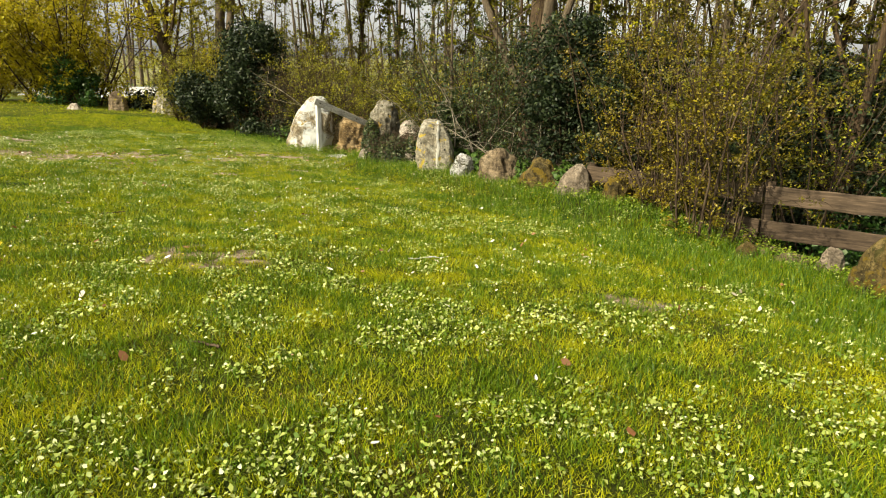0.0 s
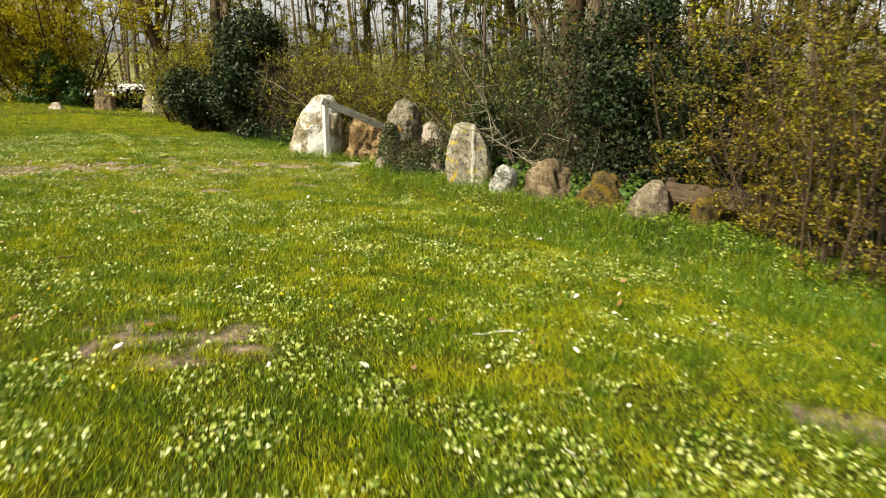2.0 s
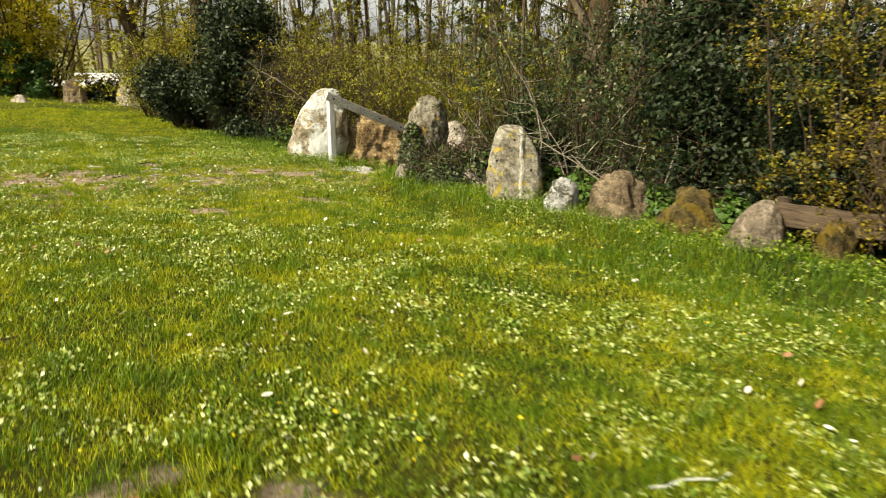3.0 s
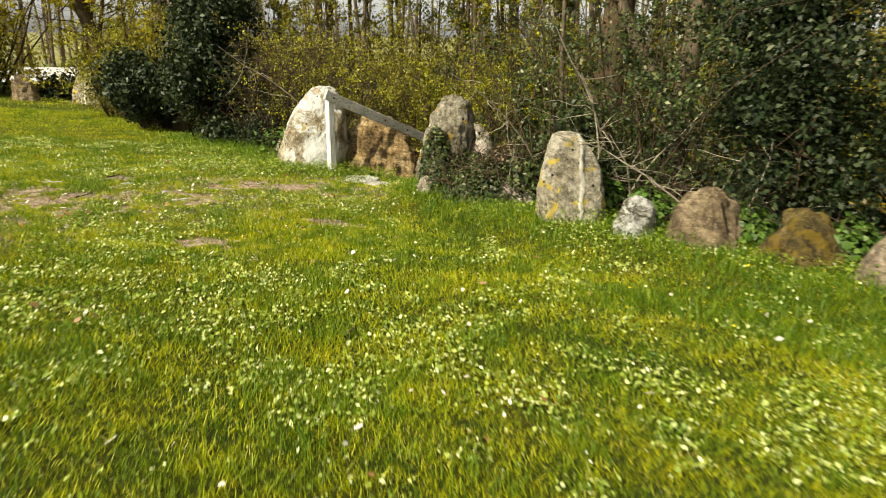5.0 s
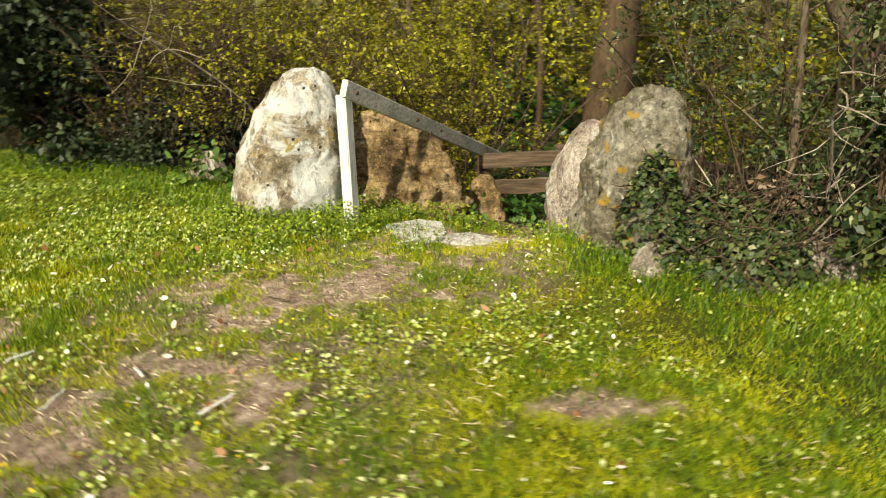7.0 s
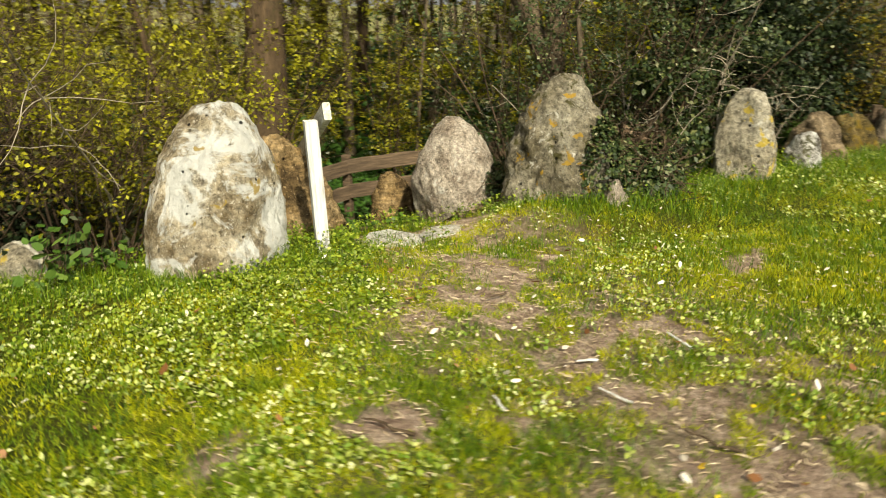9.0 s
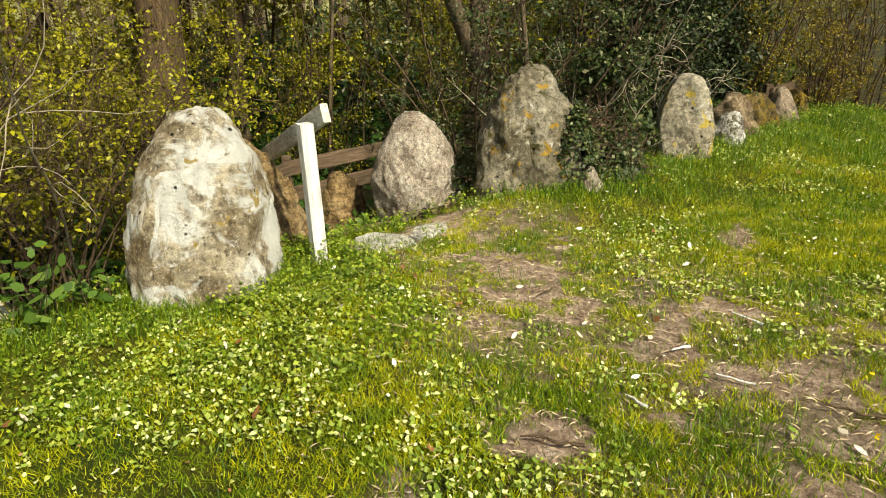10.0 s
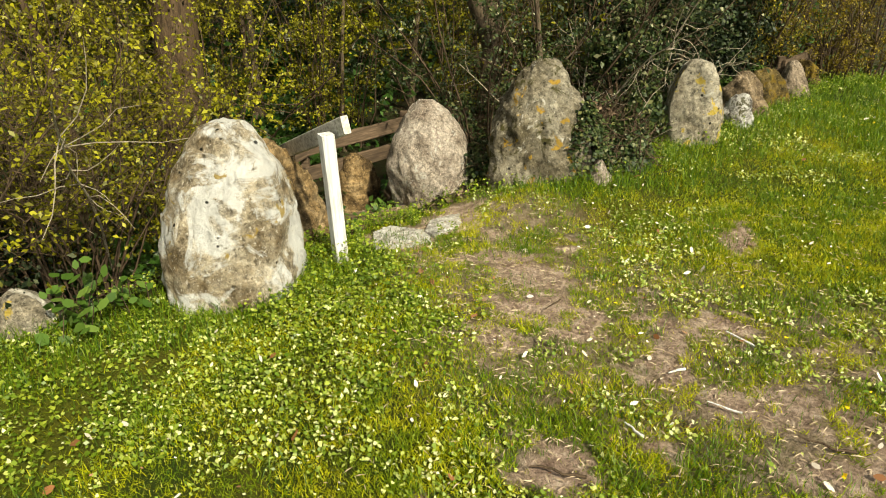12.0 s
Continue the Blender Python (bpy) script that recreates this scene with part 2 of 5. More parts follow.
M_S_SMOOTH = stone_mat("smooth_brown_stone", (0.40, 0.33, 0.26), (0.29, 0.23, 0.17), (0.19, 0.15, 0.11), crack_by=0.1, white_at=0.78, lichen_at=0.80, moss_at=0.80, pits=False)
M_S_FLAT = stone_mat("pale_flat_stone", (0.82, 0.81, 0.78), (0.70, 0.68, 0.64), (0.46, 0.43, 0.38), white_at=0.54, lichen_at=0.85, moss_at=0.80, pits=False)


# ---- mesh helpers ----
def raw_mesh(name, verts, faces, material, smooth=False):
    """verts (n,3); faces: list of index arrays, each (m,k)."""
    me = bpy.data.meshes.new(name)
    verts = np.asarray(verts, dtype=np.float32)
    me.vertices.add(len(verts))
    me.vertices.foreach_set("co", verts.ravel())
    idx = np.concatenate([np.asarray(f, dtype=np.int32).ravel() for f in faces])
    sizes = np.concatenate([np.full(len(f), np.asarray(f).shape[1], dtype=np.int32) for f in faces])
    starts = np.concatenate([[0], np.cumsum(sizes)[:-1]]).astype(np.int32)
    me.loops.add(len(idx))
    me.loops.foreach_set("vertex_index", idx)
    me.polygons.add(len(sizes))
    me.polygons.foreach_set("loop_start", starts)
    if smooth:
        me.polygons.foreach_set("use_smooth", np.ones(len(sizes), dtype=bool))
    me.update(calc_edges=True)
    me.materials.append(material)
    return me


def part(name, bm, material, parent=None, label="", smooth=False):
    """Links a bmesh or mesh as one object under a thing."""
    if isinstance(bm, bmesh.types.BMesh):
        me = bpy.data.meshes.new(name)
        bm.to_mesh(me)
        bm.free()
        me.materials.append(material)
        if smooth:
            me.polygons.foreach_set("use_smooth", np.ones(len(me.polygons), dtype=bool))
    else:
        me = bm
    ob = new(name, me)
    ob.parent = parent
    return tagged(ob, label)


def empty_at(name, x, y, z, rz=0.0):
    ob = new(name)
    ob.matrix_basis = pose(x, y, z, 0, 0, rz)
    ob.empty_display_size = 0.1
    return ob


def value_noise(x, y, scale, seed=0):
    x, y = np.asarray(x) * scale + 1000.0, np.asarray(y) * scale + 1000.0
    xi, yi = np.floor(x).astype(np.int64), np.floor(y).astype(np.int64)
    fx, fy = x - xi, y - yi
    fx, fy = fx * fx * (3 - 2 * fx), fy * fy * (3 - 2 * fy)

    def h(i, j):
        n = (i * 374761393 + j * 668265263 + seed * 1442695041) & 0x7FFFFFFF
        n = ((n ^ (n >> 13)) * 1274126177) & 0x7FFFFFFF
        return ((n ^ (n >> 16)) & 0xFFFF) / 65535.0
    return (h(xi, yi) * (1 - fx) + h(xi + 1, yi) * fx) * (1 - fy) + (h(xi, yi + 1) * (1 - fx) + h(xi + 1, yi + 1) * fx) * fy


def smooth01(t):
    t = np.clip(t, 0, 1)
    return t * t * (3 - 2 * t)


# ---- the lie of the land ----
ROW = [(-22, 36), (-11.5, 24.3), (-7.2, 18.6), (-4.3, 15.95), (-3.3, 14.80), (-1.75, 13.5), (-1.45, 12.3), (-0.95, 11.65), (-0.15, 10.85), (0.8, 10.05), (1.75, 9.15), (2.75, 7.95), (3.7, 6.3), (4.2, 4.5), (5.2, 0), (8, -14)]


def behind(x, y):
    """Metres behind the row of stones (negative: on the meadow)."""
    x, y = np.asarray(x, float), np.asarray(y, float)
    best, sgn = np.full(x.shape, 1e9), np.ones(x.shape)
    for (x0, y0), (x1, y1) in zip(ROW, ROW[1:]):
        dx, dy = x1 - x0, y1 - y0
        u = np.clip(((x - x0) * dx + (y - y0) * dy) / (dx * dx + dy * dy), 0, 1)
        d = np.hypot(x - x0 - u * dx, y - y0 - u * dy)
        s = np.sign(-(dx * (y - y0) - dy * (x - x0)))
        near = d < best - 1e-9
        best, sgn = np.where(near, d, best), np.where(near, s, sgn)
    return -best * sgn


STAIR = ((-2.06, 13.86), (0.78, 0.62))


def on_stair(x, y):
    (sx, sy), (ax, ay) = STAIR
    return (x - sx) * ax + (y - sy) * ay, -(x - sx) * ay + (y - sy) * ax


def plane(x, y):
    xc, yc = np.clip(x, -16, 14), np.clip(y, -12, 34)
    return -0.076 - 0.056 * xc - 0.048 * yc


def ground_z(x, y):
    x, y = np.asarray(x, float), np.asarray(y, float)
    d = behind(x, y)
    z = plane(x, y) + 0.05 * (value_noise(x, y, 0.9, 1) - 0.5) + 0.018 * (value_noise(x, y, 5.0, 2) - 0.5)
    z = z + 0.19 * smooth01((d + 0.9) / 0.7) * smooth01((y - 7.0) / 1.5) * smooth01((13.5 - y) / 0.9)
    z = z - 0.7 * smooth01((d - 0.15) / 2.2)
    low = -1.62 + 0.25 * (value_noise(x, y, 0.25, 3) - 0.5)
    z = z + (low - z) * smooth01((d - 2.0) / 5.0)
    u, v = on_stair(x, y)
    cut = smooth01((0.75 - np.abs(v)) / 0.3) * smooth01(u / 0.1) * smooth01((4.2 - u) / 0.5)
    return z + cut * (np.minimum(z, -0.70 - 0.36 * np.clip(u, 0, 2.4)) - z)


TRACK = [(-1.9, 13.2), (-2.9, 12.95), (-3.9, 12.35), (-4.6, 11.6), (-5.4, 11.0), (-7.0, 10.3)]
BARE = [(-2.68, 11.18, 0.24), (-1.66, 5.3, 0.30), (-5.2, 12.66, 0.20), (1.64, 4.93, 0.2), (-7.9, 12.4, 0.35), (-5.45, 13.2, 0.22), (-3.45, 10.2, 0.18), (-2.9, 10.4, 0.12), (-4.2, 12.9, 0.3), (-2.9, 13.3, 0.3)]


def soil(x, y):
    x, y = np.asarray(x, float), np.asarray(y, float)
    best = np.full(x.shape, 9.0)
    for i, ((x0, y0), (x1, y1)) in enumerate(zip(TRACK, TRACK[1:])):
        dx, dy = x1 - x0, y1 - y0
        u = np.clip(((x - x0) * dx + (y - y0) * dy) / (dx * dx + dy * dy), 0, 1)
        best = np.minimum(best, np.hypot(x - x0 - u * dx, y - y0 - u * dy) / (0.36 + 0.10 * (i + u)))
    n = value_noise(x, y, 1.8, 5) * 0.35 + value_noise(x, y, 5.0, 6) * 0.35 + value_noise(x, y, 13.0, 7) * 0.3
    s = smooth01((1.20 - best - 4.2 * (n - 0.40)) / 0.55) * 0.95
    s = np.maximum(s, 0.50 * smooth01((2.6 - best) / 1.2) * smooth01((n - 0.30) / 0.3))
    for bx, by, r in BARE:
        q = np.hypot((x - bx) * 0.8, y - by) / r
        s = np.maximum(s, smooth01((0.95 - q - 4.5 * (n - 0.47)) / 0.4) * (q < 2.2))
    for bx, by, r in ((-2.47, 13.76, 0.30), (-2.17, 13.40, 0.24)):
        s = np.where(np.hypot(x - bx, y - by) < r, 1.0, s)
    return s


# ---- ground: one sheet out to the horizon ----
def spread(lo, hi, step, far):
    mid = np.arange(lo, hi + step / 2, step)
    out = step * np.cumsum(1.35 ** np.arange(1, 60))
    out = out[out < far]
    return np.concatenate([(lo - out)[::-1], mid, hi + out])


def make_ground():
    xs, ys = spread(-10.5, 6.0, 0.09, 900), spread(-1.0, 20.0, 0.09, 900)
    X, Y = np.meshgrid(xs, ys)
    x, y = X.ravel(), Y.ravel()
    v = np.stack([x, y, ground_z(x, y)], 1)
    nx, ny = len(xs), len(ys)
    i = (np.arange(ny - 1)[:, None] * nx + np.arange(nx - 1)[None, :]).ravel()
    k = Mat("meadow_soil", 0.95, 0.15)
    c0 = k.coord()
    # ground colour kept dark: shade between the grass blades is put into it
    turf_with_shade = k.ramp(k.noise(c0, 0.7, 5.0, 0.65), [(0.35, (0.030, 0.042, 0.005)), (0.5, (0.055, 0.064, 0.007)), (0.68, (0.11, 0.09, 0.014))])
    turf_with_shade = k.mix(0.6, turf_with_shade, k.ramp(k.noise(c0, 28.0, 4.0, 0.7), [(0.3, 0.2), (0.7, 0.85)]), "OVERLAY")
    earth = k.ramp(k.noise(c0, 11.0, 6.0, 0.7), [(0.32, (0.19, 0.125, 0.095)), (0.52, (0.42, 0.31, 0.245)), (0.70, (0.66, 0.53, 0.44))])
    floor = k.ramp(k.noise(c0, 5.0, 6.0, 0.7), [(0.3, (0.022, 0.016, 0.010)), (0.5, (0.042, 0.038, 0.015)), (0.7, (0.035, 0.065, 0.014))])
    earth = k.mix(0.6, earth, k.ramp(k.noise(c0, 60.0, 5.0, 0.75), [(0.32, 0.12), (0.5, 0.5), (0.68, 0.9)]), "OVERLAY")
    field = k.ramp(k.noise(c0, 0.05, 3.0), [(0.4, (0.16, 0.17, 0.06)), (0.6, (0.26, 0.24, 0.10))])
    at = k.n("ShaderNodeAttribute")
    at.attribute_name = "cover"
    sp = k.n("ShaderNodeSeparateColor")
    k.link(at.outputs["Color"], sp.inputs[0])
    # same ground without that painted shade, for where the grass thins out
    sward = k.ramp(k.noise(c0, 0.7, 5.0, 0.65), [(0.35, (0.055, 0.080, 0.006)), (0.5, (0.090, 0.108, 0.008)), (0.68, (0.150, 0.138, 0.014))])
    turf_with_shade = k.mix(k.ramp(k.noise(c0, 2.4, 5.0, 0.65), [(0.50, 0.0), (0.60, 0.7)]), turf_with_shade, (0.03, 0.055, 0.005))
    turf_with_shade = k.mix(at.outputs["Alpha"], sward, turf_with_shade)
    col = k.mix(sp.outputs[0], turf_with_shade, earth)
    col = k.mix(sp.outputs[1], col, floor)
    col = k.mix(sp.outputs[2], col, field)
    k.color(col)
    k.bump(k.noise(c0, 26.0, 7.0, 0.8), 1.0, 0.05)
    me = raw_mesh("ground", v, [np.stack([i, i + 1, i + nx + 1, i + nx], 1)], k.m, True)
    ca = me.color_attributes.new("cover", "FLOAT_COLOR", "POINT")
    d = behind(x, y)
    cols = np.ones((len(x), 4), dtype=np.float32)
    cols[:, 0] = soil(x, y)
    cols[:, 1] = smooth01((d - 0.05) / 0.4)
    cols[:, 2] = smooth01((y - 33) / 4) * smooth01((d - 8) / 4)
    edge = 1.6 * (value_noise(x, y, 0.8, 71) - 0.5)
    # alpha: where the ground takes the painted shade under dense grass
    cols[:, 3] = smooth01((np.minimum(x + 7.6, 4.2 - x) + edge) / 1.2) * smooth01((np.minimum(y - 1.2, 15.5 - y) + edge) / 1.2)
    ca.data.foreach_set("color", cols.ravel())
    tagged(new("ground", me), "sloping meadow with worn earth, falling away behind the stones", "ground", kind="structure")


make_ground()


# ---- grass and low herbs ----
def blades(x, y, h, w, lean):
    n = len(x)
    z = ground_z(x, y)
    a, b = rng.uniform(0, 2 * np.pi, n), rng.uniform(0, 2 * np.pi, n)
    sx, sy = np.cos(a) * w / 2, np.sin(a) * w / 2
    lx, ly = np.cos(b) * lean * h, np.sin(b) * lean * h
    v = np.empty((n, 5, 3))
    v[:, 0] = np.stack([x - sx, y - sy, z - 0.006], 1)
    v[:, 1] = np.stack([x + sx, y + sy, z - 0.006], 1)
    up = h * np.sqrt(np.clip(1 - (lean * 0.6) ** 2, 0.1, 1))
    v[:, 2] = np.stack([x + sx * 0.8 + lx * 0.35, y + sy * 0.8 + ly * 0.35, z + up * 0.58], 1)
    v[:, 3] = np.stack([x - sx * 0.8 + lx * 0.35, y - sy * 0.8 + ly * 0.35, z + up * 0.58], 1)
    v[:, 4] = np.stack([x + lx, y + ly, z + up * (1 - 0.25 * lean)], 1)
    k = np.arange(n)[:, None] * 5
    return v.reshape(-1, 3), [k + [0, 1, 2, 3], k + [3, 2, 4]]


def fine_blades(x, y, h, w, lean):
    n = len(x)
    z = ground_z(x, y)
    a, b = rng.uniform(0, 2 * np.pi, n), rng.uniform(0, 2 * np.pi, n)
    up = h * np.sqrt(np.clip(1 - (lean * 0.65) ** 2, 0.12, 1))
    v = np.empty((n, 3, 3))
    v[:, 0] = np.stack([x - np.cos(a) * w / 2, y - np.sin(a) * w / 2, z - 0.004], 1)
    v[:, 1] = np.stack([x + np.cos(a) * w / 2, y + np.sin(a) * w / 2, z - 0.004], 1)
    v[:, 2] = np.stack([x + np.cos(b) * lean * h, y + np.sin(b) * lean * h, z + up], 1)
    return v.reshape(-1, 3), [np.arange(n)[:, None] * 3 + [0, 1, 2]]


def curled(P, N, size, ratio=0.5, curl=0.5):
    """Six-cornered leaves, folded along the rib and curled at the tip."""
    n = len(P)
    N = N / np.linalg.norm(N, axis=1, keepdims=True)
    A = np.cross(N, rng.normal(size=(n, 3)))
    A /= np.linalg.norm(A, axis=1, keepdims=True) + 1e-9
    B = np.cross(N, A)
    s = np.asarray(size).reshape(-1, 1) * np.ones((n, 1))
    c = curl * rng.uniform(0.2, 1.3, (n, 1))
    v = np.empty((n, 6, 3))
    for q, (u, w, z) in enumerate(((-0.5, 0.0, 0.0), (-0.2, 0.45, 0.22), (0.22, 0.36, 0.35), (0.5, 0.0, 0.55), (0.2, -0.38, 0.30), (-0.22, -0.42, 0.2))):
        v[:, q] = P + A * s * u + B * s * w * ratio + N * s * z * c
    k = np.arange(n)[:, None] * 6
    return v.reshape(-1, 3), [k + [0, 1, 2, 3], k + [0, 3, 4, 5]]


def leaves(P, N, size, ratio=0.6, fold=0.25):
    """Diamond leaves at P with rough normals N."""
    n = len(P)
    N = N / np.linalg.norm(N, axis=1, keepdims=True)
    r = rng.normal(size=(n, 3))
    A = np.cross(N, r)
    A /= np.linalg.norm(A, axis=1, keepdims=True) + 1e-9
    B = np.cross(N, A)
    s = np.asarray(size).reshape(-1, 1) * np.ones((n, 1))
    v = np.empty((n, 4, 3))
    v[:, 0] = P - A * s * 0.5
    v[:, 1] = P + B * s * ratio * 0.5 + N * s * fold * 0.5
    v[:, 2] = P + A * s * 0.5
    v[:, 3] = P - B * s * ratio * 0.5 + N * s * fold * 0.5
    return v.reshape(-1, 3), [np.arange(n)[:, None] * 4 + [0, 1, 2, 3]]


def discs(P, N, size):
    """Rounded five-cornered leaves."""
    n = len(P)
    N = N / np.linalg.norm(N, axis=1, keepdims=True)
    A = np.cross(N, rng.normal(size=(n, 3)))
    A /= np.linalg.norm(A, axis=1, keepdims=True) + 1e-9
    B = np.cross(N, A)
    s = np.asarray(size).reshape(-1, 1) * 0.5
    v = np.empty((n, 6, 3))
    for q in range(6):
        th = q * np.pi / 3
        rr = s * (0.45 if q == 0 else rng.uniform(0.75, 1.2, (n, 1)))
        v[:, q] = P + A * rr * np.cos(th) + B * rr * np.sin(th) + N * (rr * 0.45 * (q % 2))
    return v.reshape(-1, 3), [np.arange(n)[:, None] * 6 + [0, 1, 2, 3, 4, 5]]


def scatter(n, x0, x1, y0, y1):
    return rng.uniform(x0, x1, n), rng.uniform(y0, y1, n)


def stuff(name, vf, material, label, category):
    return tagged(new(name, raw_mesh(name, vf[0], vf[1], material)), label, category, kind="stuff")


def meadow_points(n, box, edge=0.25, bare=0.82):
    x, y = scatter(n, *box)
    clump = value_noise(x, y, 6.0, 61) * 0.55 + value_noise(x, y, 15.0, 62) * 0.45
    keep = (behind(x, y) < edge) & ((soil(x, y) * bare < (clump - 0.12) * 1.6) | (rng.random(n) < 0.05))
    return x[keep], y[keep]


def grow_grass():
    zones = [(420000, (-5.0, 3.6, 1.4, 8.0)), (330000, (-7.4, 1.4, 8.0, 14.8)), (70000, (-11.5, -2.0, 13.0, 21.0)), (26000, (-16, -3, 18, 32)), (60000, (-11, -5.0, 1.0, 13.0)), (12000, (1.5, 4.5, 2.0, 8.0)), (30000, (-7, 4.0, -1.5, 1.6)), (120000, (-6.8, -1.8, 9.8, 13.8))]
    xs, ys = zip(*(meadow_points(n, b) for n, b in zones))
    x, y = np.concatenate(xs), np.concatenate(ys)
    short = 0.40 + 0.55 * value_noise(x, y, 1.6, 8) + 0.55 * value_noise(x, y, 5.5, 9) ** 2
    far = np.clip((np.hypot(x + 2, y - 6) - 9) / 12, 0, 1)
    h = rng.uniform(0.025, 0.062, len(x)) * short * (1 + 0.5 * far) * (1 - 0.45 * soil(x, y))
    stuff("grass", fine_blades(x, y, h, 0.0040 + 0.013 * far + 0.0028 * rng.random(len(x)), rng.uniform(0.3, 1.4, len(x))), M_GRASS, "short yellow-green meadow grass on the slope", "grass")
    cx, cy = meadow_points(2300, (-9.5, 3.6, 1.2, 16), 0.1)
    cx = np.concatenate([cx, [-3.62, -1.55, -1.9, -1.0, -0.75, 0.6, -3.1]])
    cy = np.concatenate([cy, [13.42, 12.1, 12.75, 11.3, 11.4, 9.9, 13.9]])
    m = rng.integers(45, 100, len(cx))
    rad = np.repeat(rng.uniform(0.05, 0.16, len(cx)), m)
    tx, ty = np.repeat(cx, m) + rng.normal(size=m.sum()) * rad, np.repeat(cy, m) + rng.normal(size=m.sum()) * rad
    stuff("grass_tufts", blades(tx, ty, rng.uniform(0.04, 0.10, len(tx)), 0.0042, rng.uniform(0.2, 0.9, len(tx))), M_TUFT, "taller dark green tufts of grass in the meadow", "grass")
    # long grass against the stones
    x, y = scatter(230000, -6, 4.4, 3, 17.5)
    d = behind(x, y)
    k = (d > -0.45 - 0.3 * value_noise(x, y, 1.5, 17) - 0.9 * (y < 9.3)) & (d < 0.3) & (soil(x, y) < 0.3) & (rng.random(len(x)) < 0.9)
    x, y = x[k], y[k]
    stuff("edge_grass", blades(x, y, rng.uniform(0.05, 0.16, len(x)), 0.005, rng.uniform(0.2, 0.8, len(x))), M_TUFT, "long green grass against the foot of the stones", "grass")


def grow_clover():
    n = 420000
    x, y = scatter(n, -8.5, 4.0, 1.2, 16)
    p = value_noise(x, y, 1.3, 11) * 0.45 + value_noise(x, y, 4.5, 12) * 0.55
    thick = smooth01((p - 0.48) / 0.13)
    k = (behind(x, y) < 0.2) & (rng.random(n) < thick * 0.62 + 0.05) & (soil(x, y) < 0.3 + 0.6 * rng.random(n))
    x, y, thick = x[k], y[k], thick[k]
    m = len(x)
    P = np.stack([x, y, ground_z(x, y) + rng.uniform(0.008, 0.042, m)], 1)
    N = rng.normal(size=(m, 3)) * 0.55 + [-0.1, -0.1, 1]
    w = rng.random(m) < 0.40
    stuff("herb_leaves", leaves(P[w], N[w] + rng.normal(size=(w.sum(), 3)) * 0.3, rng.uniform(0.014, 0.038, w.sum()), 0.55, 0.5), M_CLOVER, "pale pointed herb leaves among the grass", "herbs")
    P, N, m = P[~w], N[~w], (~w).sum()
    stuff("clover", discs(P, N, rng.uniform(0.009, 0.019, m) + 0.016 * thick[~w] * rng.random(m) ** 2), M_CLOVER, "pale round clover leaves spread through the grass", "clover")
    # loose herbs round the foot of the stones and the post
    x, y = scatter(420000, -7, 4.2, 4, 17.5)
    d = behind(x, y)
    q = value_noise(x, y, 2.5, 14)
    by_post = np.hypot(x + 3.0, (y - 14.0) * 1.1) < 0.75 + 0.5 * q
    carpet = (x < -3.3) & (y > 12.6 + 0.5 * q) & (x + 0.6 * y > 3.2 + q)
    near = by_post | carpet | (d > -0.42 + 0.45 * q)
    k = near & (d < np.where(x < -3.4, 0.35, 0.8)) & (soil(x, y) < 0.45) & (rng.random(len(x)) < np.where(by_post, 0.8, np.where(carpet, 0.40, 0.45)))
    x, y, by_post, carpet = x[k], y[k], by_post[k], carpet[k]
    m = len(x)
    P = np.stack([x, y, ground_z(x, y) + rng.uniform(0.02, 0.17, m) * (0.45 + 0.9 * value_noise(x, y, 3.0, 15)) * np.where(by_post, 1.0, np.where(carpet, 0.4, 0.75))], 1)
    stuff("ground_cover", leaves(P, rng.normal(size=(m, 3)) * 0.5 + [0, 0, 1], rng.uniform(0.014, 0.036, m), 0.8), M_WEED, "bright green leafy herbs at the foot of the boulders", "ground cover")


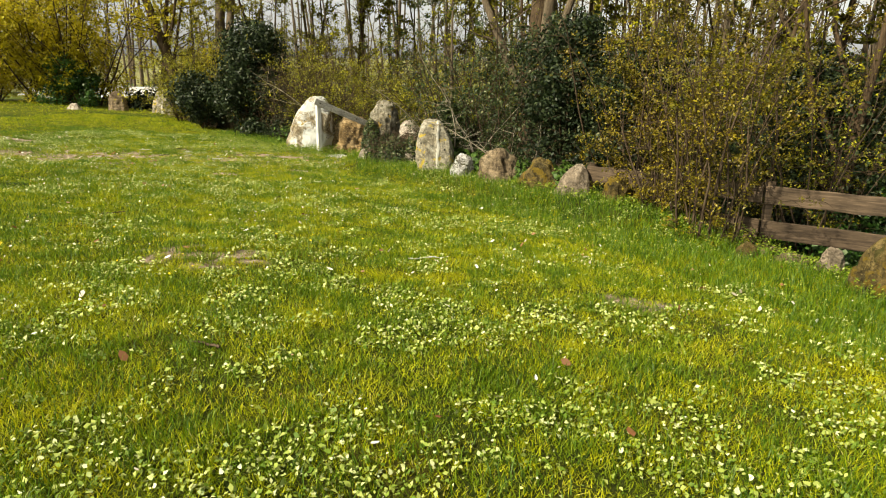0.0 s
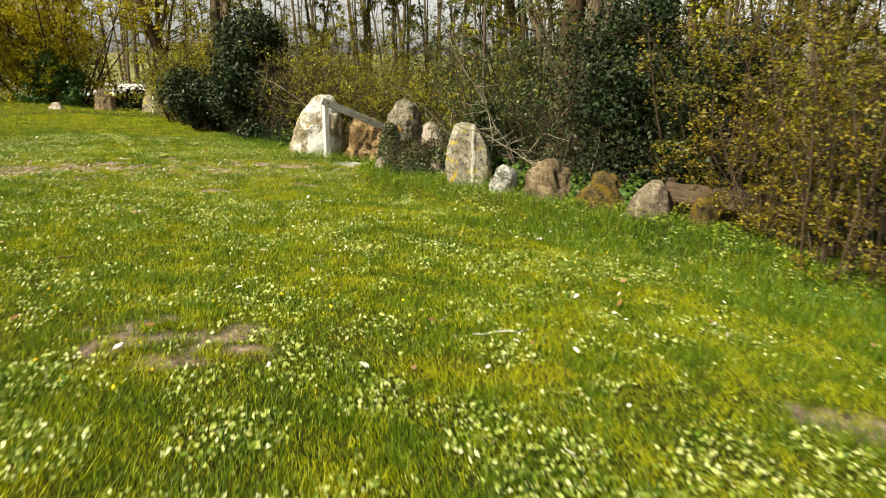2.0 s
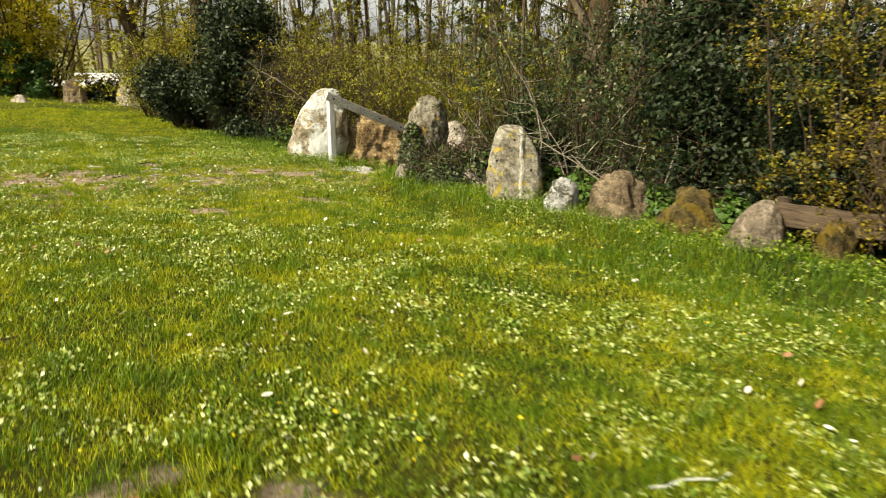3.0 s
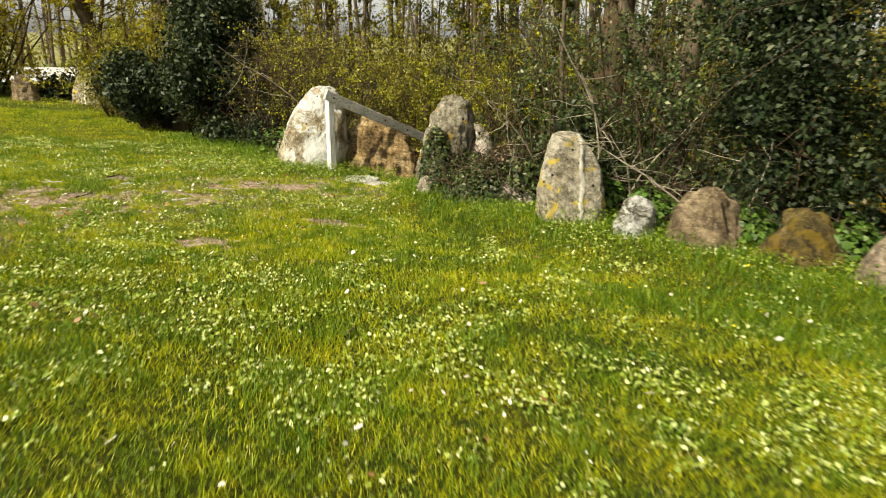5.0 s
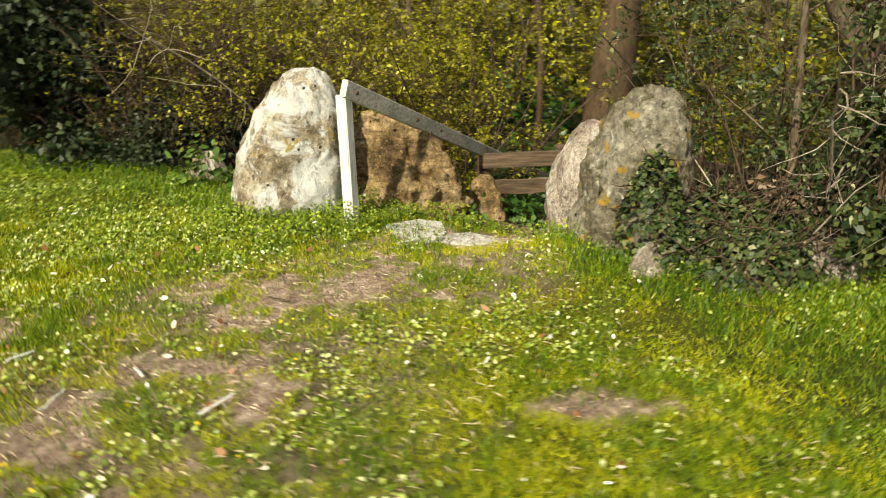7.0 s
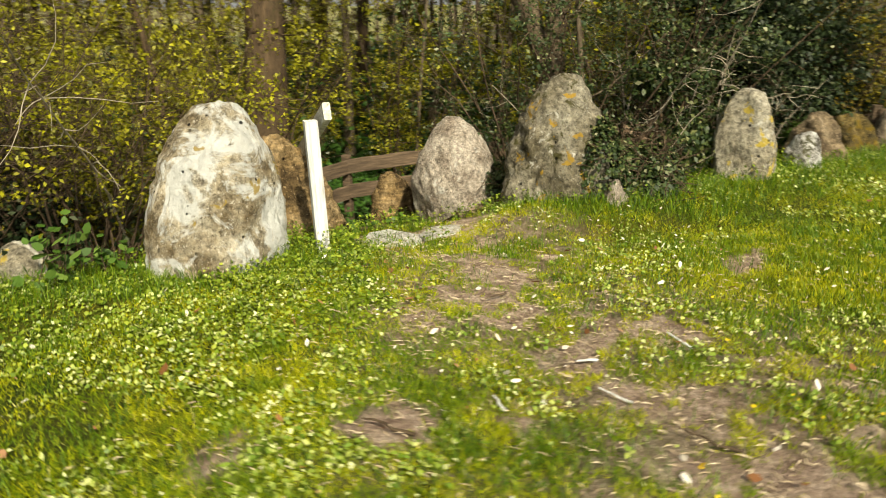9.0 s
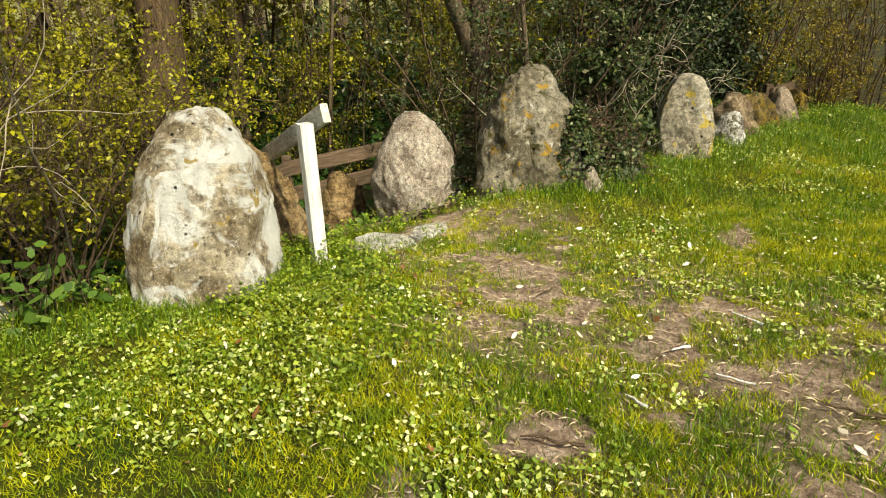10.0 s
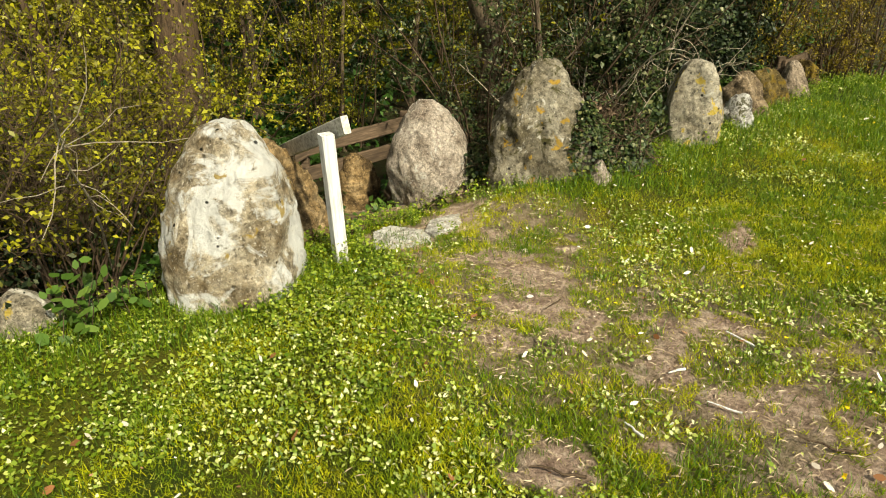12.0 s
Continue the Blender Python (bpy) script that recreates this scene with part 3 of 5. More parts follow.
def scatter_litter():
    x, y = scatter(900, -8.0, 3.0, 4.5, 12.5)
    k = (behind(x, y) < -0.1) & (rng.random(len(x)) < smooth01((value_noise(x, y, 0.9, 51) - 0.52) / 0.15))
    x, y = x[k], y[k]
    P = np.stack([x, y, ground_z(x, y) + rng.uniform(0.05, 0.085, len(x))], 1)
    stuff("yellow_flowers", discs(P, rng.normal(size=P.shape) * 0.3 + [0, 0, 1], rng.uniform(0.012, 0.024, len(x))), M_FLOWER, "small yellow flowers open in the grass", "flowers")
    x, y = scatter(5200, -8.5, 3.6, 1.2, 15)
    k = (behind(x, y) < 0) & (rng.random(len(x)) < 0.12 + 0.6 * smooth01((value_noise(x, y, 1.1, 21) - 0.55) / 0.2) + 0.5 * soil(x, y))
    x, y = x[k], y[k]
    m = len(x)
    P = np.stack([x, y, ground_z(x, y) + rng.uniform(0.025, 0.06, m) * (1 - 0.6 * soil(x, y))], 1)
    N = rng.normal(size=(m, 3)) * 0.5 + [0, 0, 1]
    size = 0.014 + 0.048 * rng.random(m) ** 2.2
    w = rng.random(m) < 0.72
    stuff("bleached_leaves", curled(P[w], N[w], size[w], 0.55, 0.6), M_PALE, "bleached curled fallen leaves lying in the grass", "fallen leaves")
    stuff("dead_leaves", curled(P[~w], N[~w], size[~w] * 1.1, 0.7, 0.6), M_BROWN, "brown and rust fallen leaves lying in the grass", "fallen leaves")
    x, y = scatter(26000, -3, 5, 5, 17)
    d = behind(x, y)
    k = (d > 0.1) & (d < 2.2)
    x, y = x[k], y[k]
    P = np.stack([x, y, ground_z(x, y) + rng.uniform(0.0, 0.05, len(x))], 1)
    stuff("leaf_litter", leaves(P, rng.normal(size=P.shape) * 0.5 + [0, 0, 1], rng.uniform(0.04, 0.09, len(x)), 0.6, 0.4), M_LITTER, "brown leaf litter on the bank behind the stones", "leaf litter")
    x, y = scatter(16000, -7.2, -1.9, 9.6, 13.8)
    k = rng.random(len(x)) < soil(x, y) * 0.4 + 0.14
    x, y = x[k], y[k]
    a, l = rng.uniform(0, np.pi, len(x)), rng.uniform(0.010, 0.036, len(x))
    z = ground_z(x, y) + rng.uniform(0.004, 0.03, len(x))
    v = np.stack([np.stack([x - np.cos(a) * l, y - np.sin(a) * l, z - 0.006], 1), np.stack([x + np.sin(a) * 0.0022, y - np.cos(a) * 0.0022, z + 0.003], 1), np.stack([x + np.cos(a) * l, y + np.sin(a) * l, z], 1), np.stack([x - np.sin(a) * 0.0022, y + np.cos(a) * 0.0022, z], 1)], 1)
    stuff("dry_straw", (v.reshape(-1, 3), [np.arange(len(x))[:, None] * 4 + [0, 1, 2, 3]]), M_STRAW, "dry straw and stalks on the worn earth", "straw")


# ---- tubes ----
class Tubes:
    def __init__(self):
        self.v, self.f, self.n = [], [], 0

    def add(self, pts, radii, sides=4):
        pts = np.asarray(pts, float)
        k = len(pts)
        t = np.gradient(pts, axis=0)
        t /= np.linalg.norm(t, axis=1, keepdims=True) + 1e-9
        ref = np.array([0.0, 0.0, 1.0]) if abs(t[0][2]) < 0.8 else np.array([1.0, 0.0, 0.0])
        a = np.cross(t, ref)
        a /= np.linalg.norm(a, axis=1, keepdims=True) + 1e-9
        b = np.cross(t, a)
        th = np.arange(sides) * 2 * np.pi / sides
        ring = pts[:, None] + np.asarray(radii)[:, None, None] * (a[:, None] * np.cos(th)[None, :, None] + b[:, None] * np.sin(th)[None, :, None])
        self.v.append(ring.reshape(-1, 3))
        i = (np.arange(k - 1)[:, None] * sides + np.arange(sides)[None, :]).ravel()
        j = (np.arange(k - 1)[:, None] * sides + (np.arange(sides)[None, :] + 1) % sides).ravel()
        self.f.append(np.stack([i, j, j + sides, i + sides], 1) + self.n)
        self.n += k * sides

    def mesh(self, name, material):
        return raw_mesh(name, np.concatenate(self.v), [np.concatenate(self.f)], material, True)


def wander(start, way, length, segs, bend, lift=0.0):
    p, d = np.array(start, float), np.array(way, float)
    out = [p.copy()]
    for _ in range(segs):
        d = d + rng.normal(size=3) * bend + [0, 0, lift]
        d /= np.linalg.norm(d)
        p = p + d * length / segs
        out.append(p.copy())
    return np.array(out)


# ---- stones ----
def boulder(name, x, y, half, height, mat, label, rz=0.0, shift=(0, 0), taper=0.2, box=2.6, rough=0.06, cuts=7, seed=1, sub=5, ridge=0.0, sink=0.12, zbase=None, lean=0.0, under=0.0):
    r = np.random.default_rng(seed)
    bm = bmesh.new()
    bmesh.ops.create_icosphere(bm, subdivisions=sub, radius=1.0)
    P = np.array([v.co[:] for v in bm.verts])
    k = (np.abs(P) ** box).sum(1) ** (-1.0 / box)
    for _ in range(cuts):
        n = r.normal(size=3)
        n[2] *= 0.6
        n /= np.linalg.norm(n)
        dist = r.uniform(0.80, 0.98)
        c = P @ n
        k = np.where(c > 0.05, np.minimum(k, dist / np.maximum(c, 0.05)), k)
    Q = P * k[:, None]
    up = np.clip(Q[:, 2], 0, None)
    w = (1 - taper * up) * (1 - under * np.clip(1 - up / 0.4, 0, 1))
    out = np.stack([Q[:, 0] * half[0] * w + shift[0] * up, Q[:, 1] * half[1] * w + shift[1] * up, np.where(Q[:, 2] > 0, Q[:, 2] * height, Q[:, 2] * sink * 2.2)], 1)
    if ridge:
        out[:, 1] -= ridge * np.exp(-((out[:, 0] - 0.02) / 0.035) ** 2) * (P[:, 1] < 0)
    off = r.uniform(0, 50, 3)
    for i, v in enumerate(bm.verts):
        q = Vector(out[i] + off)
        d = noise.fractal(q * 2.6, 0.9, 2.1, 4) * rough + noise.fractal(q * 9.0, 0.8, 2.1, 4) * rough * 0.42 + (abs(noise.noise(q * 4.5)) - 0.2) * rough * 0.5
        v.co = Vector(out[i]) + v.normal * d
    z = float(ground_z(x, y)) if zbase is None else zbase
    ob = part(name, bm, mat, smooth=True)
    ob.matrix_basis = pose(x, y, z - 0.03, lean, 0, rz)
    return tagged(ob, label, "boulder", "row of stones along the hedge")


BIG = dict(sub=6)
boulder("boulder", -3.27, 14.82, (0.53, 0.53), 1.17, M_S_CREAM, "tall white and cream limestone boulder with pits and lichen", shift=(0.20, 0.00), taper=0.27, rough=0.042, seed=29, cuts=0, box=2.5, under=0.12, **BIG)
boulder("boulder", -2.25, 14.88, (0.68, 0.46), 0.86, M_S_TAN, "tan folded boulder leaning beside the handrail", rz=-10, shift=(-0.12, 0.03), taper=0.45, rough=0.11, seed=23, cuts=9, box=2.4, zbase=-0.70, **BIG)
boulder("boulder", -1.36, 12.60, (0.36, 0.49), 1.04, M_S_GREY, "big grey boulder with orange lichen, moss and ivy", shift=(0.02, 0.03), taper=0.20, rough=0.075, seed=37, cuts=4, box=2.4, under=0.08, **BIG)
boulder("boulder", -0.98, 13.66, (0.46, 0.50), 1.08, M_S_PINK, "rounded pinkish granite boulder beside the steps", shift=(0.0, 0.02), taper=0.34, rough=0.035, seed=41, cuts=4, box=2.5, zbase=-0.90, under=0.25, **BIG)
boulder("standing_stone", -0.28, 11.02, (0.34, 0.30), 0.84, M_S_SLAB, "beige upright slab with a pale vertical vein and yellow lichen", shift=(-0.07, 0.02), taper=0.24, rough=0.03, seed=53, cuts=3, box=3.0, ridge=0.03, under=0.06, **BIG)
boulder("boulder", -0.74, 11.72, (0.28, 0.18), 0.24, M_S_PINK, "low pale block half hidden by ivy", rz=-15, taper=0.2, rough=0.05, seed=61, cuts=9, box=3.4)
boulder("boulder", -1.20, 11.72, (0.12, 0.10), 0.27, M_S_PINK, "small pointed pale stone among ivy", rz=20, taper=0.6, rough=0.04, seed=67, cuts=8)
boulder("boulder", -1.58, 12.10, (0.15, 0.12), 0.20, M_S_PINK, "small pinkish stone at the foot of the big boulder", taper=0.3, rough=0.03, seed=69, cuts=8)
boulder("boulder", 0.17, 10.44, (0.22, 0.20), 0.35, M_S_WHITE, "small white stone with dark mossy spots", taper=0.2, rough=0.05, seed=71, cuts=5, box=2.2)
boulder("boulder", 0.72, 10.22, (0.37, 0.30), 0.54, M_S_BROWN, "brown layered boulder in the row", rz=12, shift=(-0.05, 0.03), taper=0.34, rough=0.06, seed=79, cuts=10, box=2.7)
boulder("boulder", 1.29, 9.78, (0.35, 0.29), 0.47, M_S_MOSSY, "ochre mossy boulder in the row", rz=-6, shift=(0.03, 0.02), taper=0.28, rough=0.07, seed=83, cuts=8, box=2.7)
boulder("boulder", 1.65, 9.30, (0.26, 0.20), 0.45, M_S_SMOOTH, "smooth brownish pointed boulder in the row", shift=(0.11, 0.02), taper=0.42, rough=0.025, seed=89, cuts=6)
boulder("boulder", 2.20, 8.95, (0.24, 0.18), 0.36, M_S_MOSSY, "broken mossy stone with a pale face", shift=(0.0, 0.03), taper=0.25, rough=0.06, seed=97, cuts=9)
boulder("boulder", 3.16, 6.98, (0.15, 0.13), 0.20, M_S_MOSSY, "small ochre stone under the shrub", taper=0.3, rough=0.03, seed=101, cuts=7)
boulder("boulder", 3.57, 6.86, (0.20, 0.13), 0.12, M_S_BROWN, "low flat brown stone below the fence", taper=0.2, rough=0.03, seed=102, cuts=7)
boulder("boulder", 3.84, 6.60, (0.15, 0.13), 0.28, M_S_SMOOTH, "angular grey stone below the fence", taper=0.3, rough=0.03, seed=103, cuts=10)
boulder("boulder", 3.98, 5.85, (0.33, 0.30), 0.54, M_S_MOSSY, "large mossy boulder at the meadow's edge", taper=0.25, rough=0.05, seed=107, cuts=6)
boulder("boulder", -3.86, 16.04, (0.24, 0.24), 0.28, M_S_SLAB, "low rounded pale stone under the shrub", taper=0.3, rough=0.03, seed=109, cuts=6)
boulder("boulder", -1.30, 15.05, (0.26, 0.20), 0.40, M_S_TAN, "small brown stone beside the steps", taper=0.4, rough=0.05, seed=111, cuts=8, zbase=-1.0)
boulder("standing_stone", -0.46, 14.14, (0.11, 0.14), 0.72, M_S_BROWN, "leaning narrow stone below the steps", rz=20, taper=0.3, rough=0.04, seed=113, cuts=7, zbase=-1.15, lean=10)
boulder("boulder", -0.55, 14.50, (0.30, 0.26), 0.62, M_S_TAN, "brown boulder below the fence by the steps", taper=0.3, rough=0.07, seed=115, cuts=9, zbase=-1.15)
boulder("standing_stone", -10.6, 24.0, (0.42, 0.30), 0.86, M_S_SLAB, "upright pale stone under the far trees", taper=0.25, rough=0.03, seed=117, cuts=5, box=3.2)
boulder("standing_stone", -12.1, 23.7, (0.34, 0.30), 0.72, M_S_BROWN, "grey stone half hidden under the far bushes", taper=0.3, rough=0.04, seed=119, cuts=6)
boulder("boulder", -12.8, 22.2, (0.28, 0.22), 0.24, M_S_PINK, "low pale stone at the far edge of the meadow", taper=0.3, rough=0.04, seed=121, cuts=6)
boulder("boulder", -9.9, 23.8, (0.25, 0.2), 0.2, M_S_TAN, "small tan stone beside the far standing stone", taper=0.3, rough=0.04, seed=123, cuts=6)


def flat_stone(x, y, rx, ry, rz, seed, tilt=0.0):
    r = np.random.default_rng(seed)
    bm = bmesh.new()
    n = 6
    ring = []
    for q in range(n):
        th = (q + r.uniform(-0.3, 0.3)) * 2 * math.pi / n
        rad = r.uniform(0.80, 1.20)
        ring.append(bm.verts.new((rx * rad * math.cos(th), ry * rad * math.sin(th), 0.0)))
    face = bm.faces.new(ring)
    got = bmesh.ops.extrude_face_region(bm, geom=[face])
    bmesh.ops.translate(bm, verts=[v for v in got["geom"] if isinstance(v, bmesh.types.BMVert)], vec=(0, 0, 0.10))
    bmesh.ops.recalc_face_normals(bm, faces=bm.faces)
    bmesh.ops.bevel(bm, geom=[e for e in bm.edges], offset=0.005, segments=1, affect="EDGES")
    ob = part("flat_stone", bm, M_S_FLAT)
    ob.matrix_basis = pose(x, y, float(ground_z(x, y)) - 0.078, tilt, 2, rz)
    return tagged(ob, "pale flat stone slab at the head of the steps", "flat stone", "flat stones")


flat_stone(-2.47, 13.76, 0.32, 0.25, -40, 3)
flat_stone(-2.17, 13.40, 0.30, 0.15, -42, 5)


def stone_steps():
    (sx, sy), (ax, ay) = STAIR
    root = empty_at("stone_steps", sx, sy, float(ground_z(sx, sy)))
    for i in range(5):
        u = 0.55 + 0.44 * i
        bm = bmesh.new()
        bmesh.ops.create_cube(bm, size=1.0)
        bmesh.ops.scale(bm, verts=bm.verts, vec=(0.40, 1.1, 0.16))
        bmesh.ops.bevel(bm, geom=list(bm.edges), offset=0.03, segments=2, affect="EDGES")
        st = part("step", bm, M_S_BROWN, root)
        px, py = sx + ax * u, sy + ay * u
        st.matrix_basis = pose(ax * u, ay * u, float(ground_z(px, py)) - root.location.z - 0.03, 0, 0, math.degrees(math.atan2(ay, ax)))
    tagged(root, "rough stone steps going down behind the boulders", "steps")


stone_steps()


# ---- woodwork ----
def plank(a, b, high, thick, wobble=0.01, seed=0):
    """A sawn board from a to b with worn edges, in world places."""
    r = np.random.default_rng(seed)
    a, b = Vector(a), Vector(b)
    along = (b - a).normalized()
    side = along.cross(Vector((0, 0, 1))).normalized()
    up = side.cross(along).normalized()
    bm = bmesh.new()
    rings, n = [], 7
    for i in range(n):
        p = a.lerp(b, i / (n - 1)) + up * r.uniform(-wobble, wobble) + side * r.uniform(-wobble, wobble) * 0.5
        h, t = high / 2 * r.uniform(0.97, 1.02), thick / 2
        rings.append([bm.verts.new(p + side * s * t + up * u * h) for s, u in ((-1, -0.9), (-0.8, -1), (0.8, -1), (1, -0.9), (1, 0.9), (0.8, 1), (-0.8, 1), (-1, 0.9))])
    for p, q in zip(rings, rings[1:]):
        for i in range(8):
            bm.faces.new((p[i], p[(i + 1) % 8], q[(i + 1) % 8], q[i]))
    bm.faces.new(rings[0][::-1])
    bm.faces.new(rings[-1])
    bmesh.ops.recalc_face_normals(bm, faces=bm.faces)
    return bm


def local(bm, origin):
    bmesh.ops.translate(bm, verts=bm.verts, vec=-Vector(origin))
    return bm


def post_bm(x, y, z0, z1, w, lean=(0, 0), rz=0.0, seed=0):
    r = np.random.default_rng(seed)
    bm = bmesh.new()
    rings = []
    for i in range(5):
        u = i / 4
        ring = []
        for cx, cy in ((-1, -0.8), (-0.8, -1), (0.8, -1), (1, -0.8), (1, 0.8), (0.8, 1), (-0.8, 1), (-1, 0.8)):
            c, s = math.cos(radians(rz)), math.sin(radians(rz))
            q = w / 2 * r.uniform(0.97, 1.02)
            ring.append(bm.verts.new((x + lean[0] * u + q * (cx * c - cy * s), y + lean[1] * u + q * (cx * s + cy * c), z0 + (z1 - z0) * u)))
        rings.append(ring)
    for p, q in zip(rings, rings[1:]):
        for i in range(8):
            bm.faces.new((p[i], p[(i + 1) % 8], q[(i + 1) % 8], q[i]))
    bm.faces.new(rings[0][::-1])
    bm.faces.new(rings[-1])
    bmesh.ops.recalc_face_normals(bm, faces=bm.faces)
    return bm


def fence(pts, tops, label, mat=M_FENCE, high=0.16, gap=0.13, seed=1):
    x0, y0 = pts[0]
    root = empty_at("fence", x0, y0, float(ground_z(x0, y0)))
    o = root.location
    for i, (x, y) in enumerate(pts):
        part("post", local(post_bm(x, y, float(ground_z(x, y)) - 0.1, tops[i] + 0.04, 0.09, seed=seed + i), o), mat, root)
    for i, (p, q) in enumerate(zip(pts, pts[1:])):
        dx, dy = q[0] - p[0], q[1] - p[1]
        l = math.hypot(dx, dy)
        nx, ny = -dy / l * -0.06, dx / l * -0.06
        for k in range(2):
            dz = -high / 2 - k * (high + gap)
            a = (p[0] + nx - dx / l * 0.04, p[1] + ny - dy / l * 0.04, tops[i] + dz)
            b = (q[0] + nx - dx / l * 0.045, q[1] + ny - dy / l * 0.045, tops[i + 1] + dz)
            part("board", local(plank(a, b, high, 0.03, 0.006, seed * 31 + i * 7 + k), o), mat, root)
    return tagged(root, label, "fence", "fences behind the stones")


fence([(1.95, 9.42), (2.75, 8.78), (3.72, 7.92), (4.95, 7.32), (6.4, 6.55)], [-0.04, -0.02, 0.0, -0.02, -0.02], "weathered brown two-board fence behind the shrubs", high=0.21, gap=0.19, seed=3)
fence([(-1.15, 15.45), (-0.42, 15.12), (0.55, 14.15), (1.2, 12.6), (1.5, 11.2)], [-0.50, -0.45, -0.42, -0.35, -0.2], "brown two-board fence below the steps", seed=5)


def handrail():
    gx, gy = -2.90, 14.135
    root = empty_at("handrail", gx, gy, float(ground_z(gx, gy)))
    o = root.location
    part("post", local(post_bm(gx + 0.01, gy, o.z - 0.25, 0.40, 0.095, (-0.01, 0.03), 39, 4), o), M_POST, root, "sun-bleached white square post")
    d = Vector((0.720, 0.577, -0.386))
    a = Vector((-2.93, 14.01, 0.475))
    rail = part("rail", local(plank(a, a + d * 4.4, 0.125, 0.055, 0.003, 9), o), M_RAIL, root, "weathered grey rail sloping down")
    side = d.cross(Vector((0, 0, 1))).normalized()
    for u in (0.12, 1.02, 1.45):
        bm = bmesh.new()
        bmesh.ops.create_cone(bm, cap_ends=True, segments=10, radius1=0.017, radius2=0.014, depth=0.016)
        bolt = part("bolt", bm, M_IRON, rail, "dark rusty bolt head")
        turn = side.to_track_quat("Z", "Y").to_matrix().to_4x4()
        bolt.matrix_basis = Matrix.Translation(a + d * u + side * 0.033 - o) @ turn
    e = a + d * 4.2
    part("post", local(post_bm(e.x - 0.05, e.y + 0.07, float(ground_z(e.x, e.y)) - 0.2, e.z + 0.03, 0.09, (0, 0), 39, 6), o), M_RAIL, root)
    tagged(root, "weathered pale wooden handrail leading down the steps", "handrail")


handrail()


# ---- shrubs and trees ----
def shrub(name, x, y, rad, high, n_stems, n_leaf, leaf, leaf_size, label, category="shrub", bark=M_TWIG, twigs=7, lean=0.5, skirt=0.1, zbase=None, group="", leafy=0.16, stem_r=0.012):
    z = float(ground_z(x, y)) if zbase is None else zbase
    root = empty_at(name, x, y, z)
    tb = Tubes()
    tips = []
    for _ in range(n_stems):
        a, r0 = rng.uniform(0, 2 * np.pi), rad * 0.35 * math.sqrt(rng.random())
        out = lean * rng.uniform(0.2, 1.2)
        s = wander((math.cos(a) * r0, math.sin(a) * r0, -0.03), (math.cos(a) * out * rad / high * 1.6, math.sin(a) * out * rad / high * 1.6, 1), high * rng.uniform(0.6, 1.1), 6, 0.13)
        r1 = stem_r * rng.uniform(0.6, 1.5)
        tb.add(s, np.linspace(r1, r1 * 0.25, 7), 4)
        for _ in range(twigs):
            u = rng.uniform(skirt, 0.98) * 6
            i = min(int(u), 5)
            p = s[i] + (s[i + 1] - s[i]) * (u - i)
            b = rng.uniform(0, 2 * np.pi)
            w = wander(p, (math.cos(b), math.sin(b), rng.uniform(-0.1, 0.9)), rad * rng.uniform(0.25, 0.75), 3, 0.25, 0.05)
            tb.add(w, [r1 * 0.32, r1 * 0.26, r1 * 0.2, r1 * 0.1], 3)
            tips.append(w)
            for _ in range(2):
                q = w[rng.integers(1, 4)]
                b = rng.uniform(0, 2 * np.pi)
                t2 = wander(q, (math.cos(b), math.sin(b), rng.uniform(-0.3, 0.9)), rad * rng.uniform(0.12, 0.35), 2, 0.3)
                tb.add(t2, [r1 * 0.18, r1 * 0.14, r1 * 0.07], 3)
                tips.append(np.vstack([t2, t2[-1:]]))
    tagged(part("twig_work", tb.mesh("twig_work", bark), bark, root), kind="stuff")
    T = np.array(tips)
    m = n_leaf // 4
    k, u = rng.integers(0, len(T), m), rng.random(m) ** 0.7 * 3
    i = np.minimum(u.astype(int), 2)
    P = T[k, i] + (T[k, i + 1] - T[k, i]) * (u - i)[:, None] + rng.normal(size=(m, 3)) * leafy * 0.15
    P = np.repeat(P, 6, axis=0)
    P = P + rng.normal(size=P.shape) * leaf_size * 0.55
    leaf_size = leaf_size * 0.76
    P = P[P[:, 2] > 0.02]
    n = len(P)
    vf = leaves(P, rng.normal(size=(n, 3)) * 0.8 + [-0.3, -0.3, 0.6], leaf_size * rng.uniform(0.6, 1.3, n), 0.55, 0.3)
    part("foliage", raw_mesh("foliage", vf[0], vf[1], leaf), leaf, root)
    return tagged(root, label, category, group)


